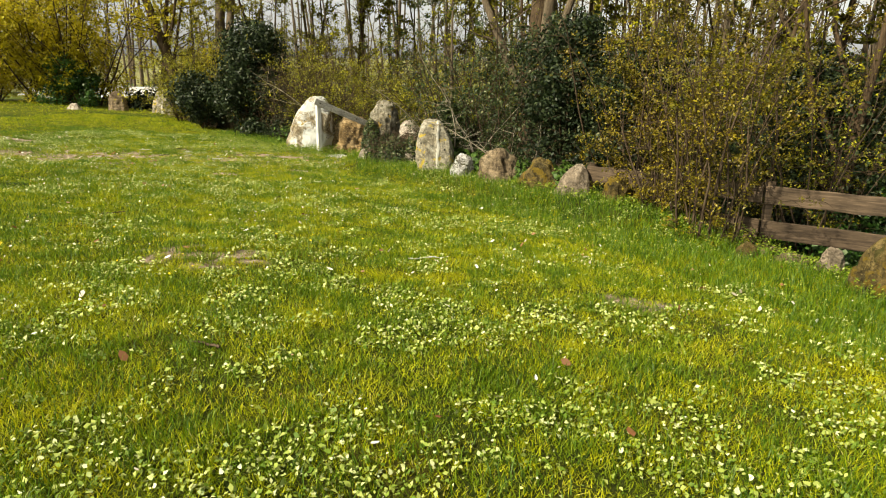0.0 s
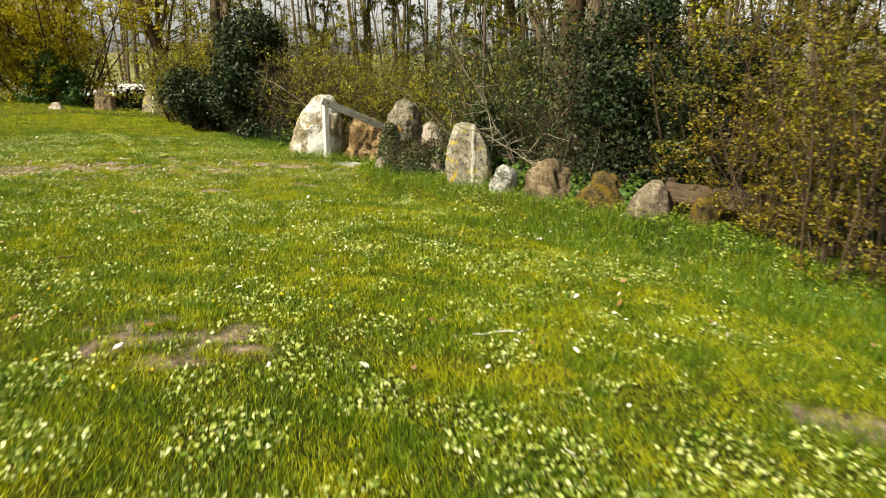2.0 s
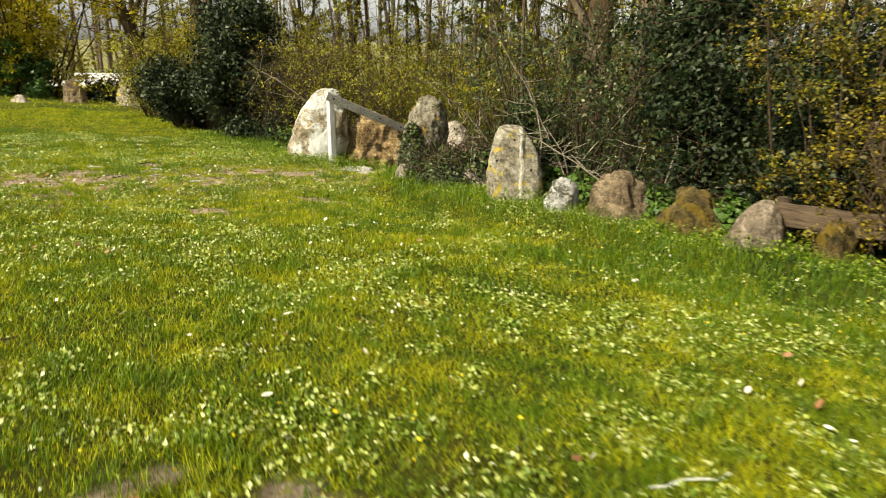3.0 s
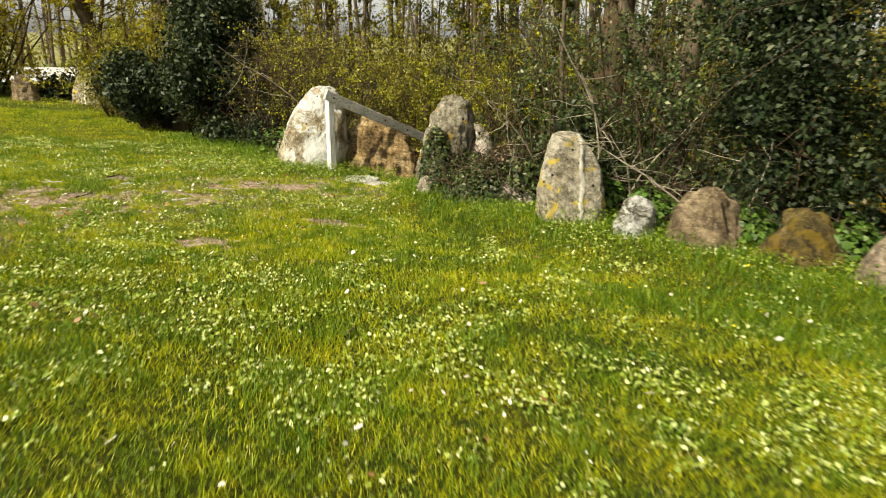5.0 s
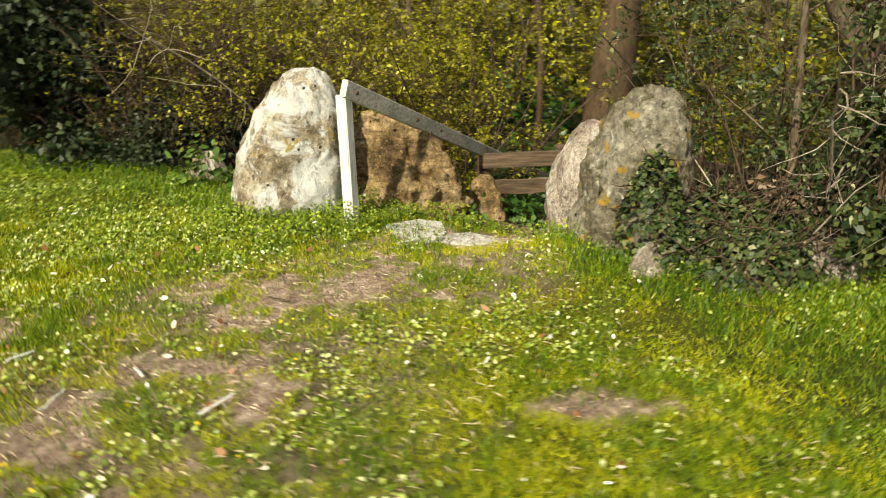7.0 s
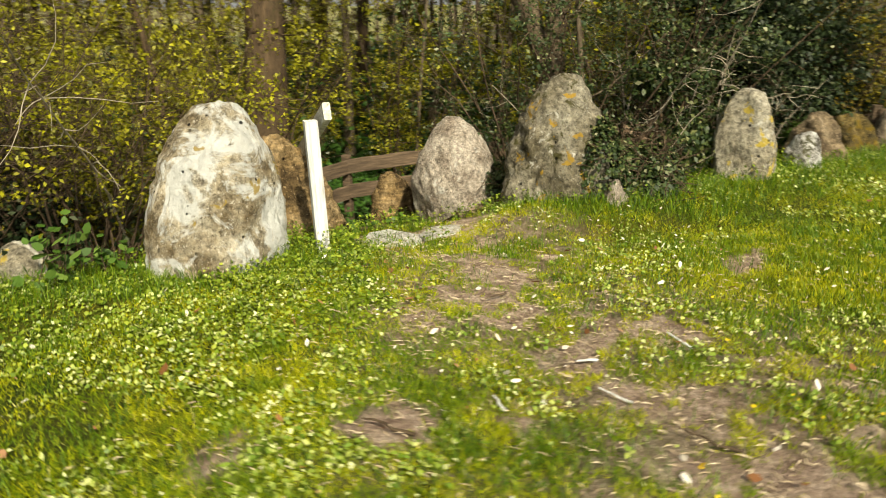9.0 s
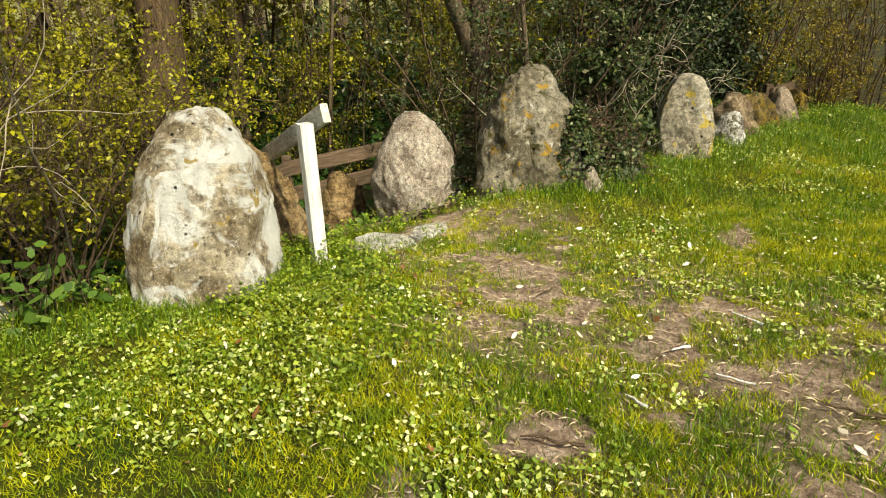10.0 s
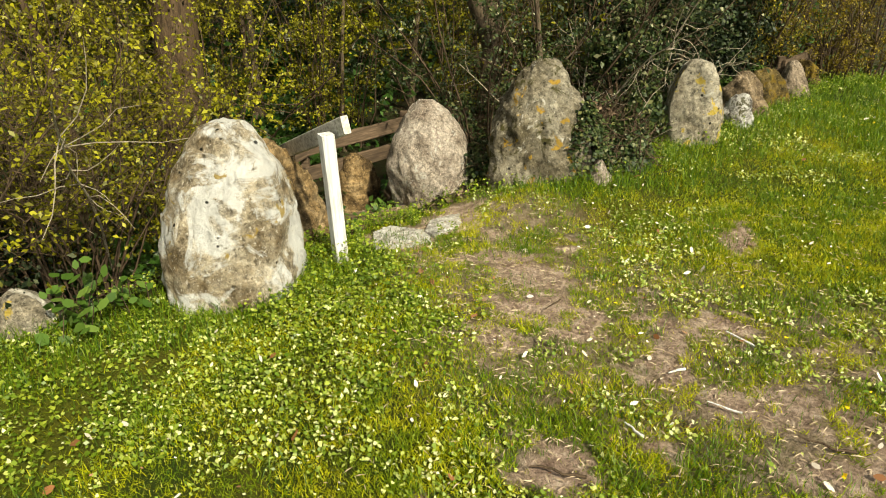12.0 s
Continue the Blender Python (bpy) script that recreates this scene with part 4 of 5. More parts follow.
def evergreen(x, y, rad, high, n_leaf, size, label, leaf=M_DARKLEAF, zbase=None, squash=1.0, n_lobes=16, name="evergreen_bush"):
    z = float(ground_z(x, y)) if zbase is None else zbase
    root = empty_at(name, x, y, z)
    tb = Tubes()
    C = []
    for _ in range(n_lobes):
        a, u = rng.uniform(0, 2 * np.pi), rng.random()
        h = high * (0.10 + 0.82 * u)
        rr = rad * (0.85 - 0.5 * u ** 2) * math.sqrt(rng.random())
        c = np.array([math.cos(a) * rr, math.sin(a) * rr * squash, h])
        C.append((c, rad * rng.uniform(0.18, 0.42)))
        s = np.array([[c[0] * 0.1, c[1] * 0.1, 0], [c[0] * 0.4, c[1] * 0.4, h * 0.5], c])
        tb.add(s, [0.025, 0.018, 0.006], 4)
        for _ in range(6):
            w = wander(s[1] + (s[2] - s[1]) * rng.random(), rng.normal(size=3) + [0, 0, 0.3], rad * 0.5, 3, 0.2)
            tb.add(w, [0.008, 0.006, 0.005, 0.002], 3)
    tagged(part("twig_work", tb.mesh("twig_work", M_BARK), M_BARK, root), kind="stuff")
    pick = rng.integers(0, n_lobes, n_leaf)
    cc, cr = np.array([c for c, _ in C])[pick], np.array([r for _, r in C])[pick]
    N = rng.normal(size=(n_leaf, 3))
    N /= np.linalg.norm(N, axis=1, keepdims=True)
    q = N[:, 0] * 3 + cc[:, 0] * 5
    P = cc + N * (cr * (0.25 + 1.0 * rng.random(n_leaf) ** 0.6 + 0.2 * np.sin(q * 3)))[:, None] * [1.15, 1.15, 0.9]
    k = P[:, 2] > 0.03
    P, N = P[k], N[k]
    vf = leaves(P, N + rng.normal(size=P.shape) * 0.7, size * rng.uniform(0.6, 1.3, len(P)), 0.55, 0.35)
    part("foliage", raw_mesh("foliage", vf[0], vf[1], leaf), leaf, root)
    return tagged(root, label, "bush")


def tree(x, y, high, r0, label, bark=M_BARK, n_branch=12, n_leaf=900, leaf=M_YELLOWLEAF, leaf_size=0.05, lean=(0, 0), low=0.18, spread_=1.0, fork=0, name="tree", sides=7, group="trees of the wood"):
    z = float(ground_z(x, y)) - 0.08
    root = empty_at(name, x, y, z)
    tb = Tubes()
    t = wander((0, 0, 0), (lean[0], lean[1], 1), high, 9, 0.035)
    rr = r0 * np.linspace(1, 0.22, 10) ** 0.9
    rr[0] *= 1.35
    tb.add(t, rr, sides)
    stems = [(t, rr)]
    for _ in range(fork):
        i = rng.integers(1, 4)
        a = rng.uniform(0, 2 * np.pi)
        f = wander(t[i], (math.cos(a) * 0.5, math.sin(a) * 0.5, 1), high * 0.75, 8, 0.08, 0.04)
        fr = np.linspace(rr[i] * 0.75, r0 * 0.15, 9)
        tb.add(f, fr, sides)
        stems.append((f, fr))
    part("trunk", tb.mesh("trunk", bark), bark, root)
    br, tips = Tubes(), []
    for _ in range(n_branch):
        s, sr = stems[rng.integers(0, len(stems))]
        u = rng.uniform(low, 0.97) * (len(s) - 1)
        i = min(int(u), len(s) - 2)
        p = s[i] + (s[i + 1] - s[i]) * (u - i)
        a = rng.uniform(0, 2 * np.pi)
        L = spread_ * rng.uniform(0.5, 1.3) * (1.25 - u / len(s))
        w = wander(p, (math.cos(a), math.sin(a), rng.uniform(0.0, 0.9)), L, 4, 0.18, 0.04)
        q = min(sr[i] * 0.4, 0.02)
        br.add(w, np.linspace(q, q * 0.3, 5), 4)
        for _ in range(5):
            j = rng.integers(1, 5)
            b = rng.uniform(0, 2 * np.pi)
            t2 = wander(w[j], (math.cos(b), math.sin(b), rng.uniform(-0.2, 0.8)), L * rng.uniform(0.2, 0.5), 3, 0.22)
            br.add(t2, np.linspace(q * 0.35, q * 0.12, 4), 3)
            tips.append(t2)
    tagged(part("branch_work", br.mesh("branch_work", bark), bark, root), kind="stuff")
    T = np.array(tips)
    k, u = rng.integers(0, len(T), n_leaf), rng.random(n_leaf) * 3
    i = np.minimum(u.astype(int), 2)
    P = T[k, i] + (T[k, i + 1] - T[k, i]) * (u - i)[:, None] + rng.normal(size=(n_leaf, 3)) * 0.05
    vf = leaves(P, rng.normal(size=(n_leaf, 3)) + [0, 0, 0.5], leaf_size * rng.uniform(0.6, 1.4, n_leaf), 0.6, 0.3)
    # oversized unseen leaves high in the crown, added to shade the wood below
    if high > 5:
        m = 480
        top = t[-1] + rng.normal(size=(m, 3)) * [1.3, 1.3, 0.7] + [0, 0, 0.4]
        top = top[top[:, 2] + z > 4.6]
        v2, f2 = leaves(top, rng.normal(size=top.shape) + [0, 0, 1], rng.uniform(0.22, 0.50, len(top)), 0.7, 0.3)
        vf = (np.concatenate([vf[0], v2]), [np.concatenate([vf[1][0], f2[0] + len(vf[0])])])
    part("crown", raw_mesh("crown", vf[0], vf[1], leaf), leaf, root)
    return tagged(root, label, "tree", group)


# dark evergreen bushes
evergreen(-5.30, 17.75, 1.25, 2.8, 22000, 0.085, "dense dark glossy holly bush at the meadow's edge", n_lobes=40)
evergreen(-7.0, 18.4, 0.9, 1.5, 6000, 0.085, "low dark holly bush beside the tall one", n_lobes=14)
shrub("shrub", 0.75, 11.85, 0.95, 3.3, 24, 5200, M_IVYLEAF, 0.068, "tall ivy-clad shrub behind the standing stone", group="ivy-clad shrubs", lean=0.6)
evergreen(1.75, 11.15, 1.05, 3.1, 21000, 0.062, "tall dark evergreen bush behind the row of stones", n_lobes=40)
# dense dark leaves added to darken the shaded ivy slope behind the fence
evergreen(4.3, 9.9, 1.1, 1.9, 12000, 0.065, "dark evergreen mass added for the shaded ivy bank behind the fence", n_lobes=26)
evergreen(5.4, 10.0, 1.5, 2.9, 17000, 0.07, "broad dark evergreen bush in the shade behind the fence", n_lobes=30)
evergreen(2.7, 10.2, 1.0, 2.6, 15000, 0.062, "dark evergreen bush behind the fence", n_lobes=18)
shrub("shrub", 0.05, 12.95, 0.95, 2.9, 26, 4600, M_IVYLEAF, 0.058, "loose twiggy ivy-clad shrub above the grey boulder", group="ivy-clad shrubs", lean=0.8)
shrub("shrub", 0.9, 13.5, 0.9, 2.8, 14, 2200, M_IVYLEAF, 0.06, "thin twiggy shrub by the lower fence", group="ivy-clad shrubs", lean=0.7)
evergreen(-0.2, 11.75, 0.55, 1.2, 3800, 0.065, "ivy and brambles behind the standing stone", n_lobes=12, leaf=M_IVYLEAF)
evergreen(5.8, 9.4, 1.4, 1.1, 7000, 0.075, "dark ivy carpet rising behind the fence", n_lobes=18, leaf=M_WOODFLOOR, name="ivy_thicket")
# undergrowth in near-black leaves: the deep shade below the shrub is in their colour
evergreen(-3.60, 17.35, 1.25, 1.6, 14000, 0.06, "tangled undergrowth with dark leaves for the shade below the shrub", n_lobes=30, leaf=M_DARKLEAF, name="undergrowth")

# bare pale stems arching over the stones
for bx, by, bh in ((-0.55, 12.1, 1.5), (0.15, 11.5, 1.5), (1.1, 10.9, 1.2)):
    shrub("bramble", bx, by, 0.75, bh, 7, 260, M_IVYLEAF, 0.05, "arching pale bare bramble stems behind the stones", "bramble", M_PALEBARK, 4, 1.3, 0.2, group="brambles", stem_r=0.009)



def bare_branch(x, y, way, length, label):
    z = float(ground_z(x, y))
    root = empty_at("bare_branch", x, y, z)
    main = wander((0, 0, -0.05), way, length, 14, 0.09, -0.035)
    tb = Tubes()
    tb.add(main, np.linspace(0.013, 0.004, 15), 5)
    part("stem", tb.mesh("stem", M_PALEBARK), M_PALEBARK, root)
    tw = Tubes()
    for _ in range(16):
        i = rng.integers(4, 14)
        tw.add(wander(main[i], rng.normal(size=3) * [1, 1, 0.6] + [0, 0, 0.1], length * rng.uniform(0.06, 0.22), 4, 0.25), [0.0045, 0.004, 0.0032, 0.0025, 0.0015], 3)
    tagged(part("twig_work", tw.mesh("twig_work", M_PALEBARK), M_PALEBARK, root), kind="stuff")
    return tagged(root, label, "branch", "bare branches")


bare_branch(0.55, 11.55, (-0.55, -0.25, 1.0), 2.6, "long pale bare branch arching over the standing stone")
bare_branch(0.10, 12.10, (-0.75, 0.15, 1.0), 2.5, "thin pale bare branch arching over the grey boulder")
bare_branch(1.25, 10.85, (-0.7, -0.3, 0.9), 2.2, "thin pale bare branch arching over the brown boulder")
bare_branch(-2.65, 16.15, (-0.45, -0.25, 1.5), 3.2, "long bare branch reaching out above the white boulder")

# budding shrubs
shrub("shrub", -3.05, 16.25, 0.85, 2.3, 42, 2600, M_YELLOWLEAF, 0.055, "brown twiggy shrub with yellow buds close behind the white boulder", twigs=9, group="budding shrubs", lean=0.8, skirt=0.42)
shrub("shrub", -1.00, 16.3, 1.10, 3.2, 30, 6500, M_YELLOWLEAF, 0.06, "bright budding shrub above the tan boulder", twigs=8, group="budding shrubs", lean=0.8)
shrub("shrub", -4.25, 16.85, 0.75, 1.9, 30, 500, M_YELLOWLEAF, 0.05, "tangle of brown twigs with few buds beside the white boulder", twigs=8, group="budding shrubs", lean=0.9, skirt=0.25)
# more near-black leaves, added to stand for the shade beneath the twigs
evergreen(-4.10, 16.85, 0.75, 0.95, 9000, 0.05, "tangled undergrowth with dark leaves for the shade beneath the twigs", n_lobes=22, name="undergrowth")
shrub("shrub", -3.7, 16.9, 1.15, 2.5, 50, 3000, M_YELLOWLEAF, 0.058, "budding yellow-green shrub with bare brown twigs behind the white boulder", twigs=8, skirt=0.42, group="budding shrubs")
shrub("shrub", -2.4, 17.4, 1.0, 2.7, 30, 5000, M_YELLOWLEAF, 0.062, "budding yellow-green shrub behind the boulders", group="budding shrubs")
shrub("shrub", 3.00, 7.80, 1.10, 3.5, 22, 9000, M_OCHRELEAF, 0.044, "ochre budding shrub with many thin stems before the fence", twigs=8, skirt=0.03, group="budding shrubs")
shrub("shrub", 2.62, 8.45, 0.55, 1.7, 26, 2800, M_OCHRELEAF, 0.045, "low ochre budding shrub against the fence", skirt=0.03, group="budding shrubs")
shrub("shrub", 2.55, 9.55, 0.85, 3.3, 22, 6000, M_OCHRELEAF, 0.050, "ochre and green budding shrub behind the fence", group="budding shrubs")
shrub("shrub", 4.6, 8.6, 1.1, 3.8, 16, 3500, M_YELLOWLEAF, 0.05, "tall loose shrub with yellow-green buds behind the fence", group="budding shrubs")
for sx, sy, sr, sh in [(-1.2, 18.4, 1.2, 3.2), (-5.2, 19.6, 1.2, 3.4), (-8.3, 20.6, 1.2, 2.2), (2.4, 12.7, 1.1, 3.0), (3.6, 12.4, 1.2, 3.4), (-4.6, 21.2, 1.5, 4.6), (-2.7, 20.2, 1.4, 4.4), (-0.4, 19.6, 1.3, 4.2), (1.2, 20.8, 1.5, 4.8), (3.0, 15.6, 1.2, 4.0), (-6.8, 22.4, 1.5, 4.6), (3.2, 19.6, 1.4, 4.6), (5.4, 13.6, 1.3, 4.2), (-9.0, 23.2, 1.3, 4.0), (6.8, 10.5, 1.3, 3.2), (-0.9, 21.5, 1.4, 3.2), (3.4, 18.0, 1.4, 3.2)]:
    shrub("shrub", sx, sy, sr, sh, 22, 5200, M_YELLOWLEAF, 0.065, "loose budding yellow-green shrub in the wood", group="budding shrubs")
# far left hedge of yellow bushes
for sx, sy, sr, sh in [(-14.3, 25.4, 2.3, 6.0), (-15.6, 25.6, 2.2, 6.0), (-17.8, 24.6, 2.2, 5.5), (-20.5, 25.5, 2.6, 6.0), (-10.6, 28.5, 1.6, 3.0), (-9.2, 26.5, 1.6, 3.2)]:
    shrub("shrub", sx, sy, sr, sh, 26, 13000, M_GOLDLEAF, 0.14, "large golden-green budding bush at the far side of the meadow", twigs=8, lean=0.9, skirt=0.05, leafy=0.7, stem_r=0.03, group="far hedge")
evergreen(-14.0, 24.6, 1.1, 1.9, 5000, 0.12, "dark green bush at the far side of the meadow", n_lobes=14, leaf=M_WOODFLOOR)

evergreen(-12.4, 26.4, 1.7, 0.5, 4000, 0.11, "low dark bushes before the far shed", n_lobes=24)
evergreen(-9.4, 24.6, 1.2, 1.0, 4000, 0.10, "low dark bush beside the far standing stone", n_lobes=18)

# trees met near the row
tree(-0.05, 12.55, 4.6, 0.035, "thin crooked young tree behind the standing stone", M_GREYBARK, 12, 350, lean=(-0.05, 0.02), low=0.12, spread_=1.1)
tree(1.45, 13.2, 7.5, 0.17, "stout forked tree trunk behind the row", M_GREYBARK, 16, 700, fork=2, low=0.3)
tree(4.39, 17.4, 7.5, 0.095, "slender greenish tree stem beyond the steps", M_GREYBARK, 10, 500, lean=(-0.01, 0.0), low=0.35)
tree(1.68, 17.5, 9.0, 0.36, "thick brown oak trunk in the wood", M_BARK, 18, 900, low=0.25, sides=10)
tree(5.3, 9.3, 5.5, 0.085, "leaning many-stemmed dark tree behind the fence", M_BARK, 24, 700, fork=4, low=0.1, spread_=1.6, lean=(-0.08, 0.05))
tree(-10.2, 25.2, 8.0, 0.24, "dark leaning tree trunk beside the far standing stone", M_BARK, 16, 1000, lean=(-0.22, 0.0), low=0.15, spread_=2.2, leaf_size=0.08)
tree(-9.3, 25.6, 8.5, 0.26, "pale grey tree trunk at the far edge", M_GREYBARK, 14, 900, low=0.2, leaf_size=0.08)
tree(-8.6, 25.0, 8.0, 0.22, "pale grey tree trunk at the far edge", M_GREYBARK, 14, 900, low=0.2, leaf_size=0.08)
tree(-11.4, 25.6, 7.0, 0.12, "dark many-branched tree with golden leaves over the far stones", M_BARK, 26, 3800, low=0.12, spread_=2.6, fork=2, leaf_size=0.11, leaf=M_GOLDLEAF)


def wood():
    spots = []
    for _ in range(4000):
        x, y = rng.uniform(-13, 17), rng.uniform(6, 34)
        d = float(behind(x, y))
        if d < 1.9 or d > 17 or (x > 5 and y < 8) or (-3 < x < 2.6 and y < 18.5):
            continue
        if all(math.hypot(x - a, y - b) > 1.05 + 0.02 * d for a, b in spots):
            spots.append((x, y))
        if len(spots) >= 92:
            break
    for x, y in spots:
        d = float(behind(x, y))
        thick = rng.random() < 0.22 and d > 8.5
        tree(x, y, rng.uniform(6.5, 9.5), rng.uniform(0.10, 0.20) if thick else rng.uniform(0.025, 0.07), "slender woodland tree with budding yellow-green twigs" if not thick else "brown woodland tree trunk with budding twigs", M_GREYBARK if rng.random() < 0.45 else M_BARK, 13, 1100 if d < 9 else 900, leaf=M_YELLOWLEAF, leaf_size=0.06 + 0.005 * d, lean=(rng.normal() * 0.06, rng.normal() * 0.06), low=0.12, sides=5, spread_=1.1)


wood()


def far_wood():
    """Twigs and leaves of the wood beyond, too far to tell apart."""
    tb = Tubes()
    n = 0
    while n < 260:
        x, y = rng.uniform(-40, 45), rng.uniform(4, 70)
        if float(behind(x, y)) < 16 or math.hypot(x, y - 8) > 70:
            continue
        n += 1
        z = float(ground_z(x, y))
        h = rng.uniform(6, 11)
        t = wander((x, y, z), (rng.normal() * 0.05, rng.normal() * 0.05, 1), h, 5, 0.04)
        r0 = rng.uniform(0.06, 0.2)
        tb.add(t, np.linspace(r0, r0 * 0.3, 6), 5)
        for _ in range(12):
            i = rng.integers(1, 6)
            a = rng.uniform(0, 6.28)
            tb.add(wander(t[i], (math.cos(a), math.sin(a), 0.6), rng.uniform(1, 2.6), 3, 0.2), [0.03, 0.022, 0.016, 0.008], 3)
    tagged(new("far_trees", tb.mesh("far_trees", M_GREYBARK)), "grey-brown bare trunks of the wood beyond", "woods", kind="stuff")


far_wood()


def thicket():
    """Budding undergrowth deep in the wood."""
    for leaf, n, lo, hi, top, size, name in ((M_YELLOWLEAF, 30000, 7, 30, 2.4, 0.12, "thicket"), (M_WOODFLOOR, 42000, 6, 30, 1.5, 0.17, "dark_undergrowth")):
        x, y = scatter(n * 3, -24, 34, 4, 48)
        d = behind(x, y)
        k = (d > lo) & (d < hi) & (value_noise(x, y, 0.55, 41) > 0.35)
        x, y = x[k][:n], y[k][:n]
        m = len(x)
        z = ground_z(x, y) + top * rng.random(m) ** 1.5 * (0.25 + 1.1 * value_noise(x, y, 0.4, 42))
        stuff(name, leaves(np.stack([x, y, z], 1), rng.normal(size=(m, 3)) + [0, 0, 0.5], size * rng.uniform(0.6, 1.4, m), 0.6), leaf, "budding yellow-green undergrowth deep in the wood" if leaf is M_YELLOWLEAF else "dark green undergrowth deep in the wood", "undergrowth")


thicket()


# ---- ivy, woodland floor, plants ----
def ivy_patch(name, cx, cy, rx, ry, z0, z1, n, size, label, leaf=M_IVYLEAF, seed=1):
    r = np.random.default_rng(seed)
    root = empty_at(name, cx, cy, z0)
    a, q = r.uniform(0, 6.283, n), np.sqrt(r.random(n))
    dome = np.sqrt(np.clip(1 - q * q, 0, 1))
    lump = 0.75 + 0.5 * value_noise(np.cos(a) * q * rx + cx, np.sin(a) * q * ry + cy, 5.0, seed)
    P = np.stack([np.cos(a) * q * rx, np.sin(a) * q * ry, (z1 - z0) * dome * lump + r.normal(size=n) * 0.03], 1)
    vf = leaves(P, np.stack([np.cos(a) * q, np.sin(a) * q, dome + 0.2], 1) + r.normal(size=(n, 3)) * 0.5, size * r.uniform(0.6, 1.3, n), 0.8, 0.3)
    part("leaves", raw_mesh("leaves", vf[0], vf[1], leaf), leaf, root)
    tb = Tubes()
    for _ in range(max(30, n // 18)):
        i = r.integers(0, n)
        tb.add(wander(P[i], r.normal(size=3) * [1, 1, 0.5] + [0, 0, 0.2], rx * r.uniform(0.3, 0.9), 4, 0.3), [0.006, 0.005, 0.005, 0.004, 0.002], 3)
    tagged(part("twig_work", tb.mesh("twig_work", M_TWIG), M_TWIG, root), kind="stuff")
    return tagged(root, label, "ivy")


ivy_patch("ivy", -1.05, 12.08, 0.42, 0.34, -0.52, 0.02, 2600, 0.045, "dark ivy and dry stems heaped beside the grey boulder", seed=3)
ivy_patch("ivy", -1.02, 11.82, 0.46, 0.30, -0.52, -0.08, 3200, 0.04, "dark ivy creeping between the small stones", seed=8)
ivy_patch("ivy", -0.72, 12.0, 0.50, 0.36, -0.50, -0.04, 2200, 0.045, "ivy and dead twigs over the low stones", leaf=M_IVYLEAF, seed=4)
ivy_patch("ivy", -1.50, 12.26, 0.22, 0.30, -0.55, 0.16, 1900, 0.04, "ivy climbing the face of the grey boulder", seed=5)
ivy_patch("ivy", -1.05, 13.15, 0.30, 0.25, -0.75, -0.2, 900, 0.045, "ivy between the two boulders by the steps", seed=6)
ivy_patch("bramble", -0.75, 12.1, 0.55, 0.40, -0.45, 0.04, 1100, 0.05, "dry brown leaves caught over the ivy", leaf=M_LITTER, seed=7)
for gx, gy in [(0.45, 10.9), (1.05, 10.3), (0.05, 11.25), (1.6, 9.75)]:
    ivy_patch("ground_herb", gx, gy, 0.30, 0.25, float(ground_z(gx, gy)), float(ground_z(gx, gy)) + 0.34, 420, 0.07, "leafy green herbs growing between the stones", leaf=M_NETTLE, seed=int(gx * 100) + 20)


def woodland_floor():
    x, y = scatter(250000, -5, 12, 3, 28)
    d = behind(x, y)
    fade = smooth01((y - 3 - 4 * value_noise(x, y, 0.7, 33)) / 2.5) * smooth01((12 - x) / 3)
    k = (d > 1.4) & (x > -2.4) & (rng.random(len(x)) < fade) & (rng.random(len(x)) < smooth01((value_noise(x, y, 0.6, 31) - 0.30) / 0.3) * np.clip(1.15 - d / 18, 0.1, 1) * 0.8)
    x, y, d = x[k], y[k], d[k]
    P = np.stack([x, y, ground_z(x, y) + rng.uniform(0.03, 0.28, len(x)) * (0.4 + value_noise(x, y, 1.2, 32))], 1)
    stuff("woodland_floor", leaves(P, rng.normal(size=P.shape) * 0.6 + [0, 0, 1], rng.uniform(0.05, 0.10, len(x)) * (1 + d / 14), 0.7), M_WOODFLOOR, "dark green ground cover with white specks under the trees", "ground cover")


def broad_plant(x, y, n, size, high, seed):
    r = np.random.default_rng(seed)
    root = empty_at("nettle_plant", x, y, float(ground_z(x, y)))
    tb, P, N = Tubes(), [], []
    for _ in range(n // 6):
        a = r.uniform(0, 6.28)
        w = wander((r.normal() * 0.08, r.normal() * 0.08, 0), (math.cos(a) * 0.5, math.sin(a) * 0.5, 1), high * r.uniform(0.6, 1.1), 4, 0.1)
        tb.add(w, [0.004, 0.004, 0.003, 0.003, 0.002], 4)
        for _ in range(6):
            P.append(w[r.integers(1, 5)] + r.normal(size=3) * size * 0.6)
            N.append(r.normal(size=3) * 0.6 + [-0.2, -0.2, 0.8])
    tagged(part("twig_work", tb.mesh("twig_work", M_TWIG), M_TWIG, root), kind="stuff")
    vf = curled(np.array(P), np.array(N), size * r.uniform(0.7, 1.3, len(P)), 0.75, 0.4)
    part("foliage", raw_mesh("foliage", vf[0], vf[1], M_NETTLE), M_NETTLE, root)
    tagged(root, "green broad-leaved plant beside the white boulder", "plant", "broad-leaved plants")


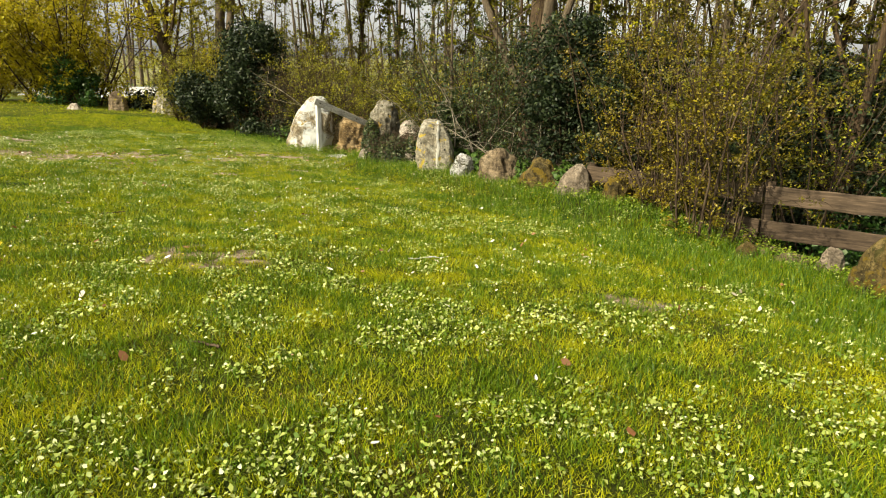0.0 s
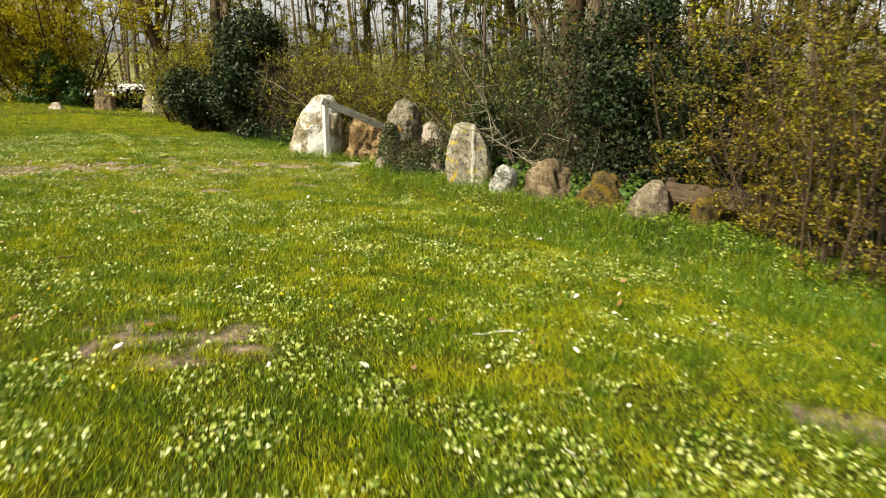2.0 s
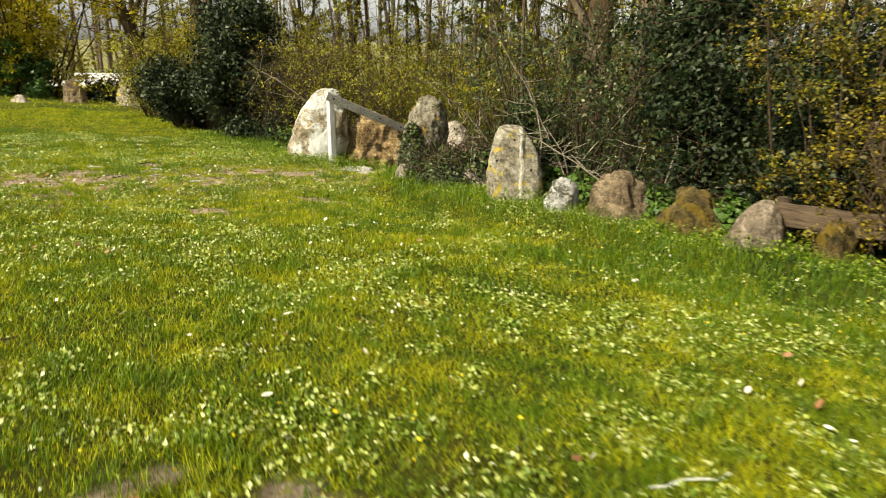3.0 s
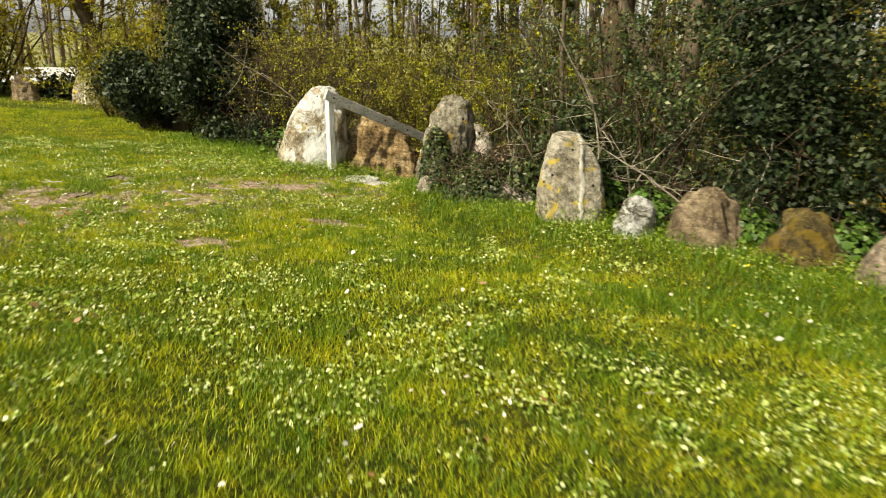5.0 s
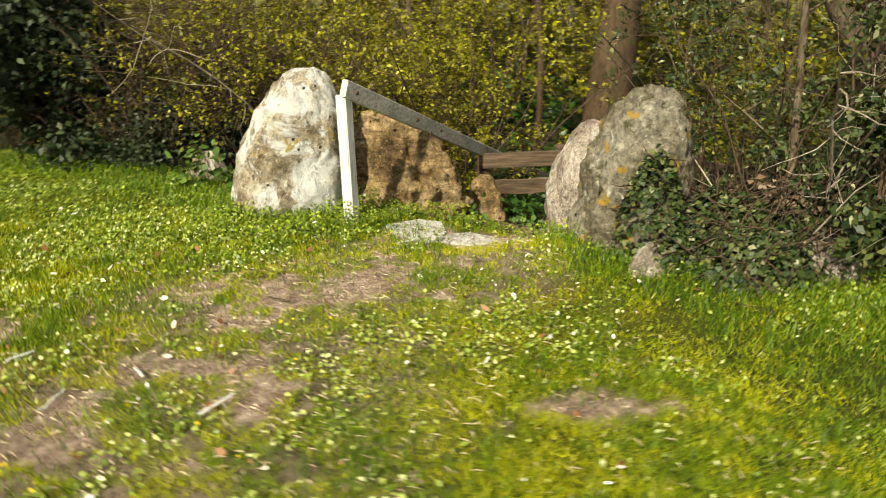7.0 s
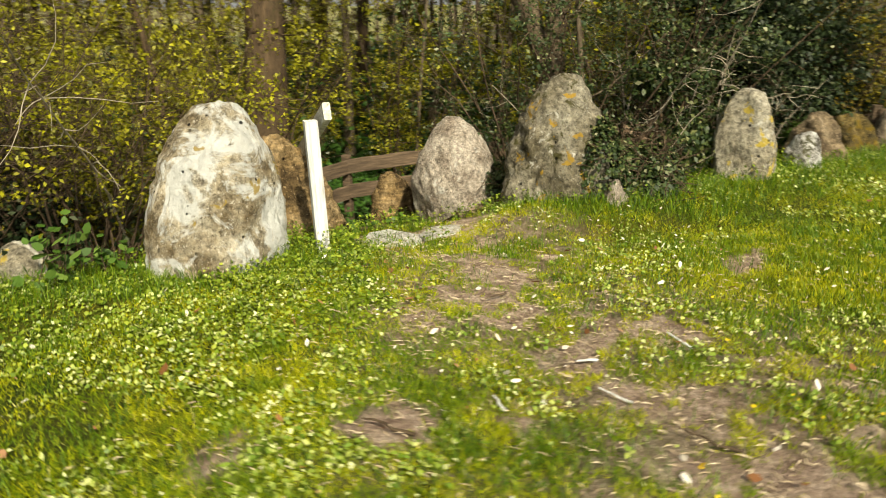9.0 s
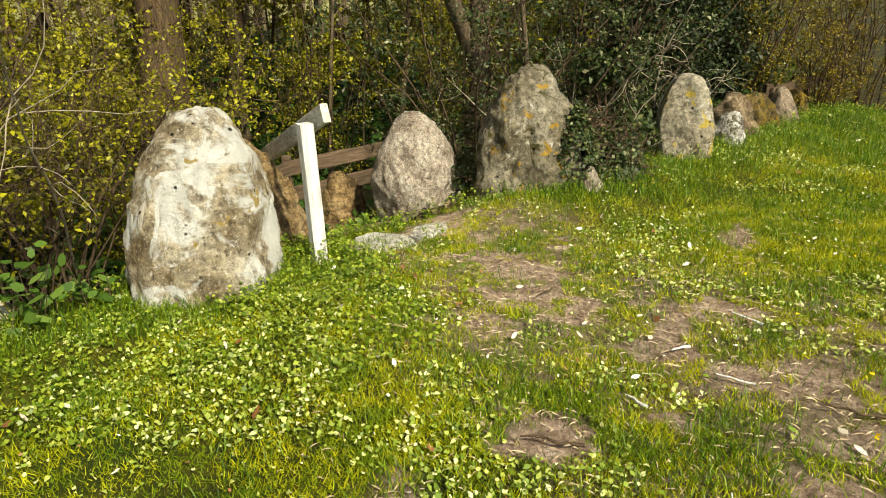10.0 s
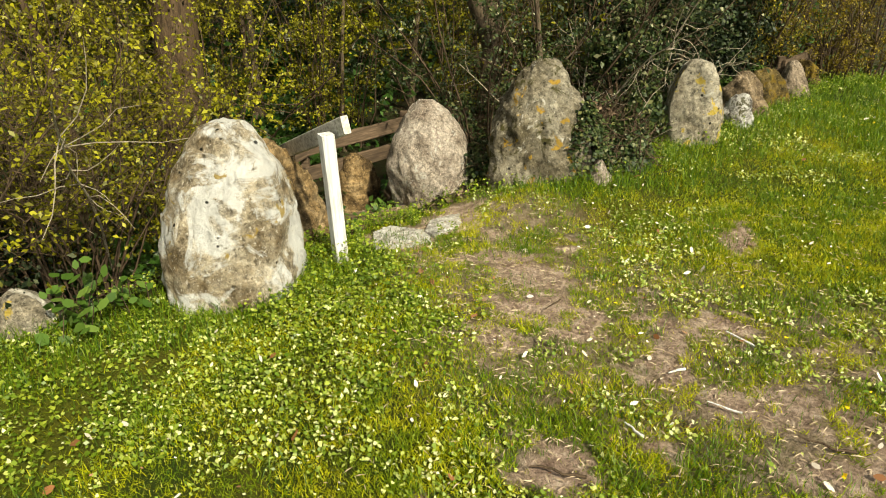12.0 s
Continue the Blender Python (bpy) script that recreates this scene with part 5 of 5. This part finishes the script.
broad_plant(-3.95, 15.55, 60, 0.09, 0.42, 3)
broad_plant(-3.75, 15.35, 40, 0.08, 0.35, 4)
broad_plant(-1.25, 14.15, 48, 0.07, 0.30, 5)
broad_plant(-1.75, 14.35, 36, 0.06, 0.25, 6)


def far_shed():
    root = empty_at("low_shed", -17.6, 38.5, float(ground_z(-17.6, 38.5)), 12)
    for nm, sz, at, m in (("wall", (12, 4, 0.7), (0, 0, 0.35), M_BARK), ("roof", (12.8, 5.0, 0.45), (0, 0, 0.92), M_S_FLAT)):
        bm = bmesh.new()
        bmesh.ops.create_cube(bm, size=1.0)
        bmesh.ops.scale(bm, verts=bm.verts, vec=sz)
        if nm == "roof":
            for v in bm.verts:
                if v.co.z > 0:
                    v.co.y *= 0.4
        bmesh.ops.bevel(bm, geom=list(bm.edges), offset=0.05, segments=1, affect="EDGES")
        part(nm, bm, m, root).location = at
    tagged(root, "low dark shed with a pale roof beyond the trees", "shed")


far_shed()


def twig(x, y, length, rz, seed):
    r = np.random.default_rng(seed)
    tb = Tubes()
    n = 6
    pts = np.stack([np.linspace(-length / 2, length / 2, n), r.normal(size=n) * length * 0.03, r.normal(size=n) * 0.003], 1)
    tb.add(pts, np.linspace(0.008, 0.004, n) * r.uniform(0.7, 1.2), 6)
    ob = new("twig", tb.mesh("twig", M_POST if r.random() < 0.5 else M_TWIG))
    ob.matrix_basis = pose(x, y, float(ground_z(x, y)) + 0.03, 0, 0, rz)
    tagged(ob, "short dry twig lying on the meadow", "twig", "twigs on the meadow")


for i, (x, y, l, a) in enumerate([(-5.2, 12.66, 0.24, 75), (-0.05, 5.75, 0.36, 15), (-4.72, 11.85, 0.16, 60), (-2.6, 13.5, 0.3, 20), (-4.4, 12.0, 0.10, 110), (-5.0, 11.5, 0.22, 70), (-4.1, 11.6, 0.18, 40), (-3.3, 6.6, 0.22, 30), (-1.1, 3.4, 0.2, 160), (-2.1, 8.3, 0.15, 80), (-5.6, 12.1, 0.2, 10), (-3.7, 12.6, 0.15, 140), (-4.9, 12.3, 0.12, 35)]):
    twig(x, y, l, a, i + 60)

grow_grass()
grow_clover()
scatter_litter()
woodland_floor()
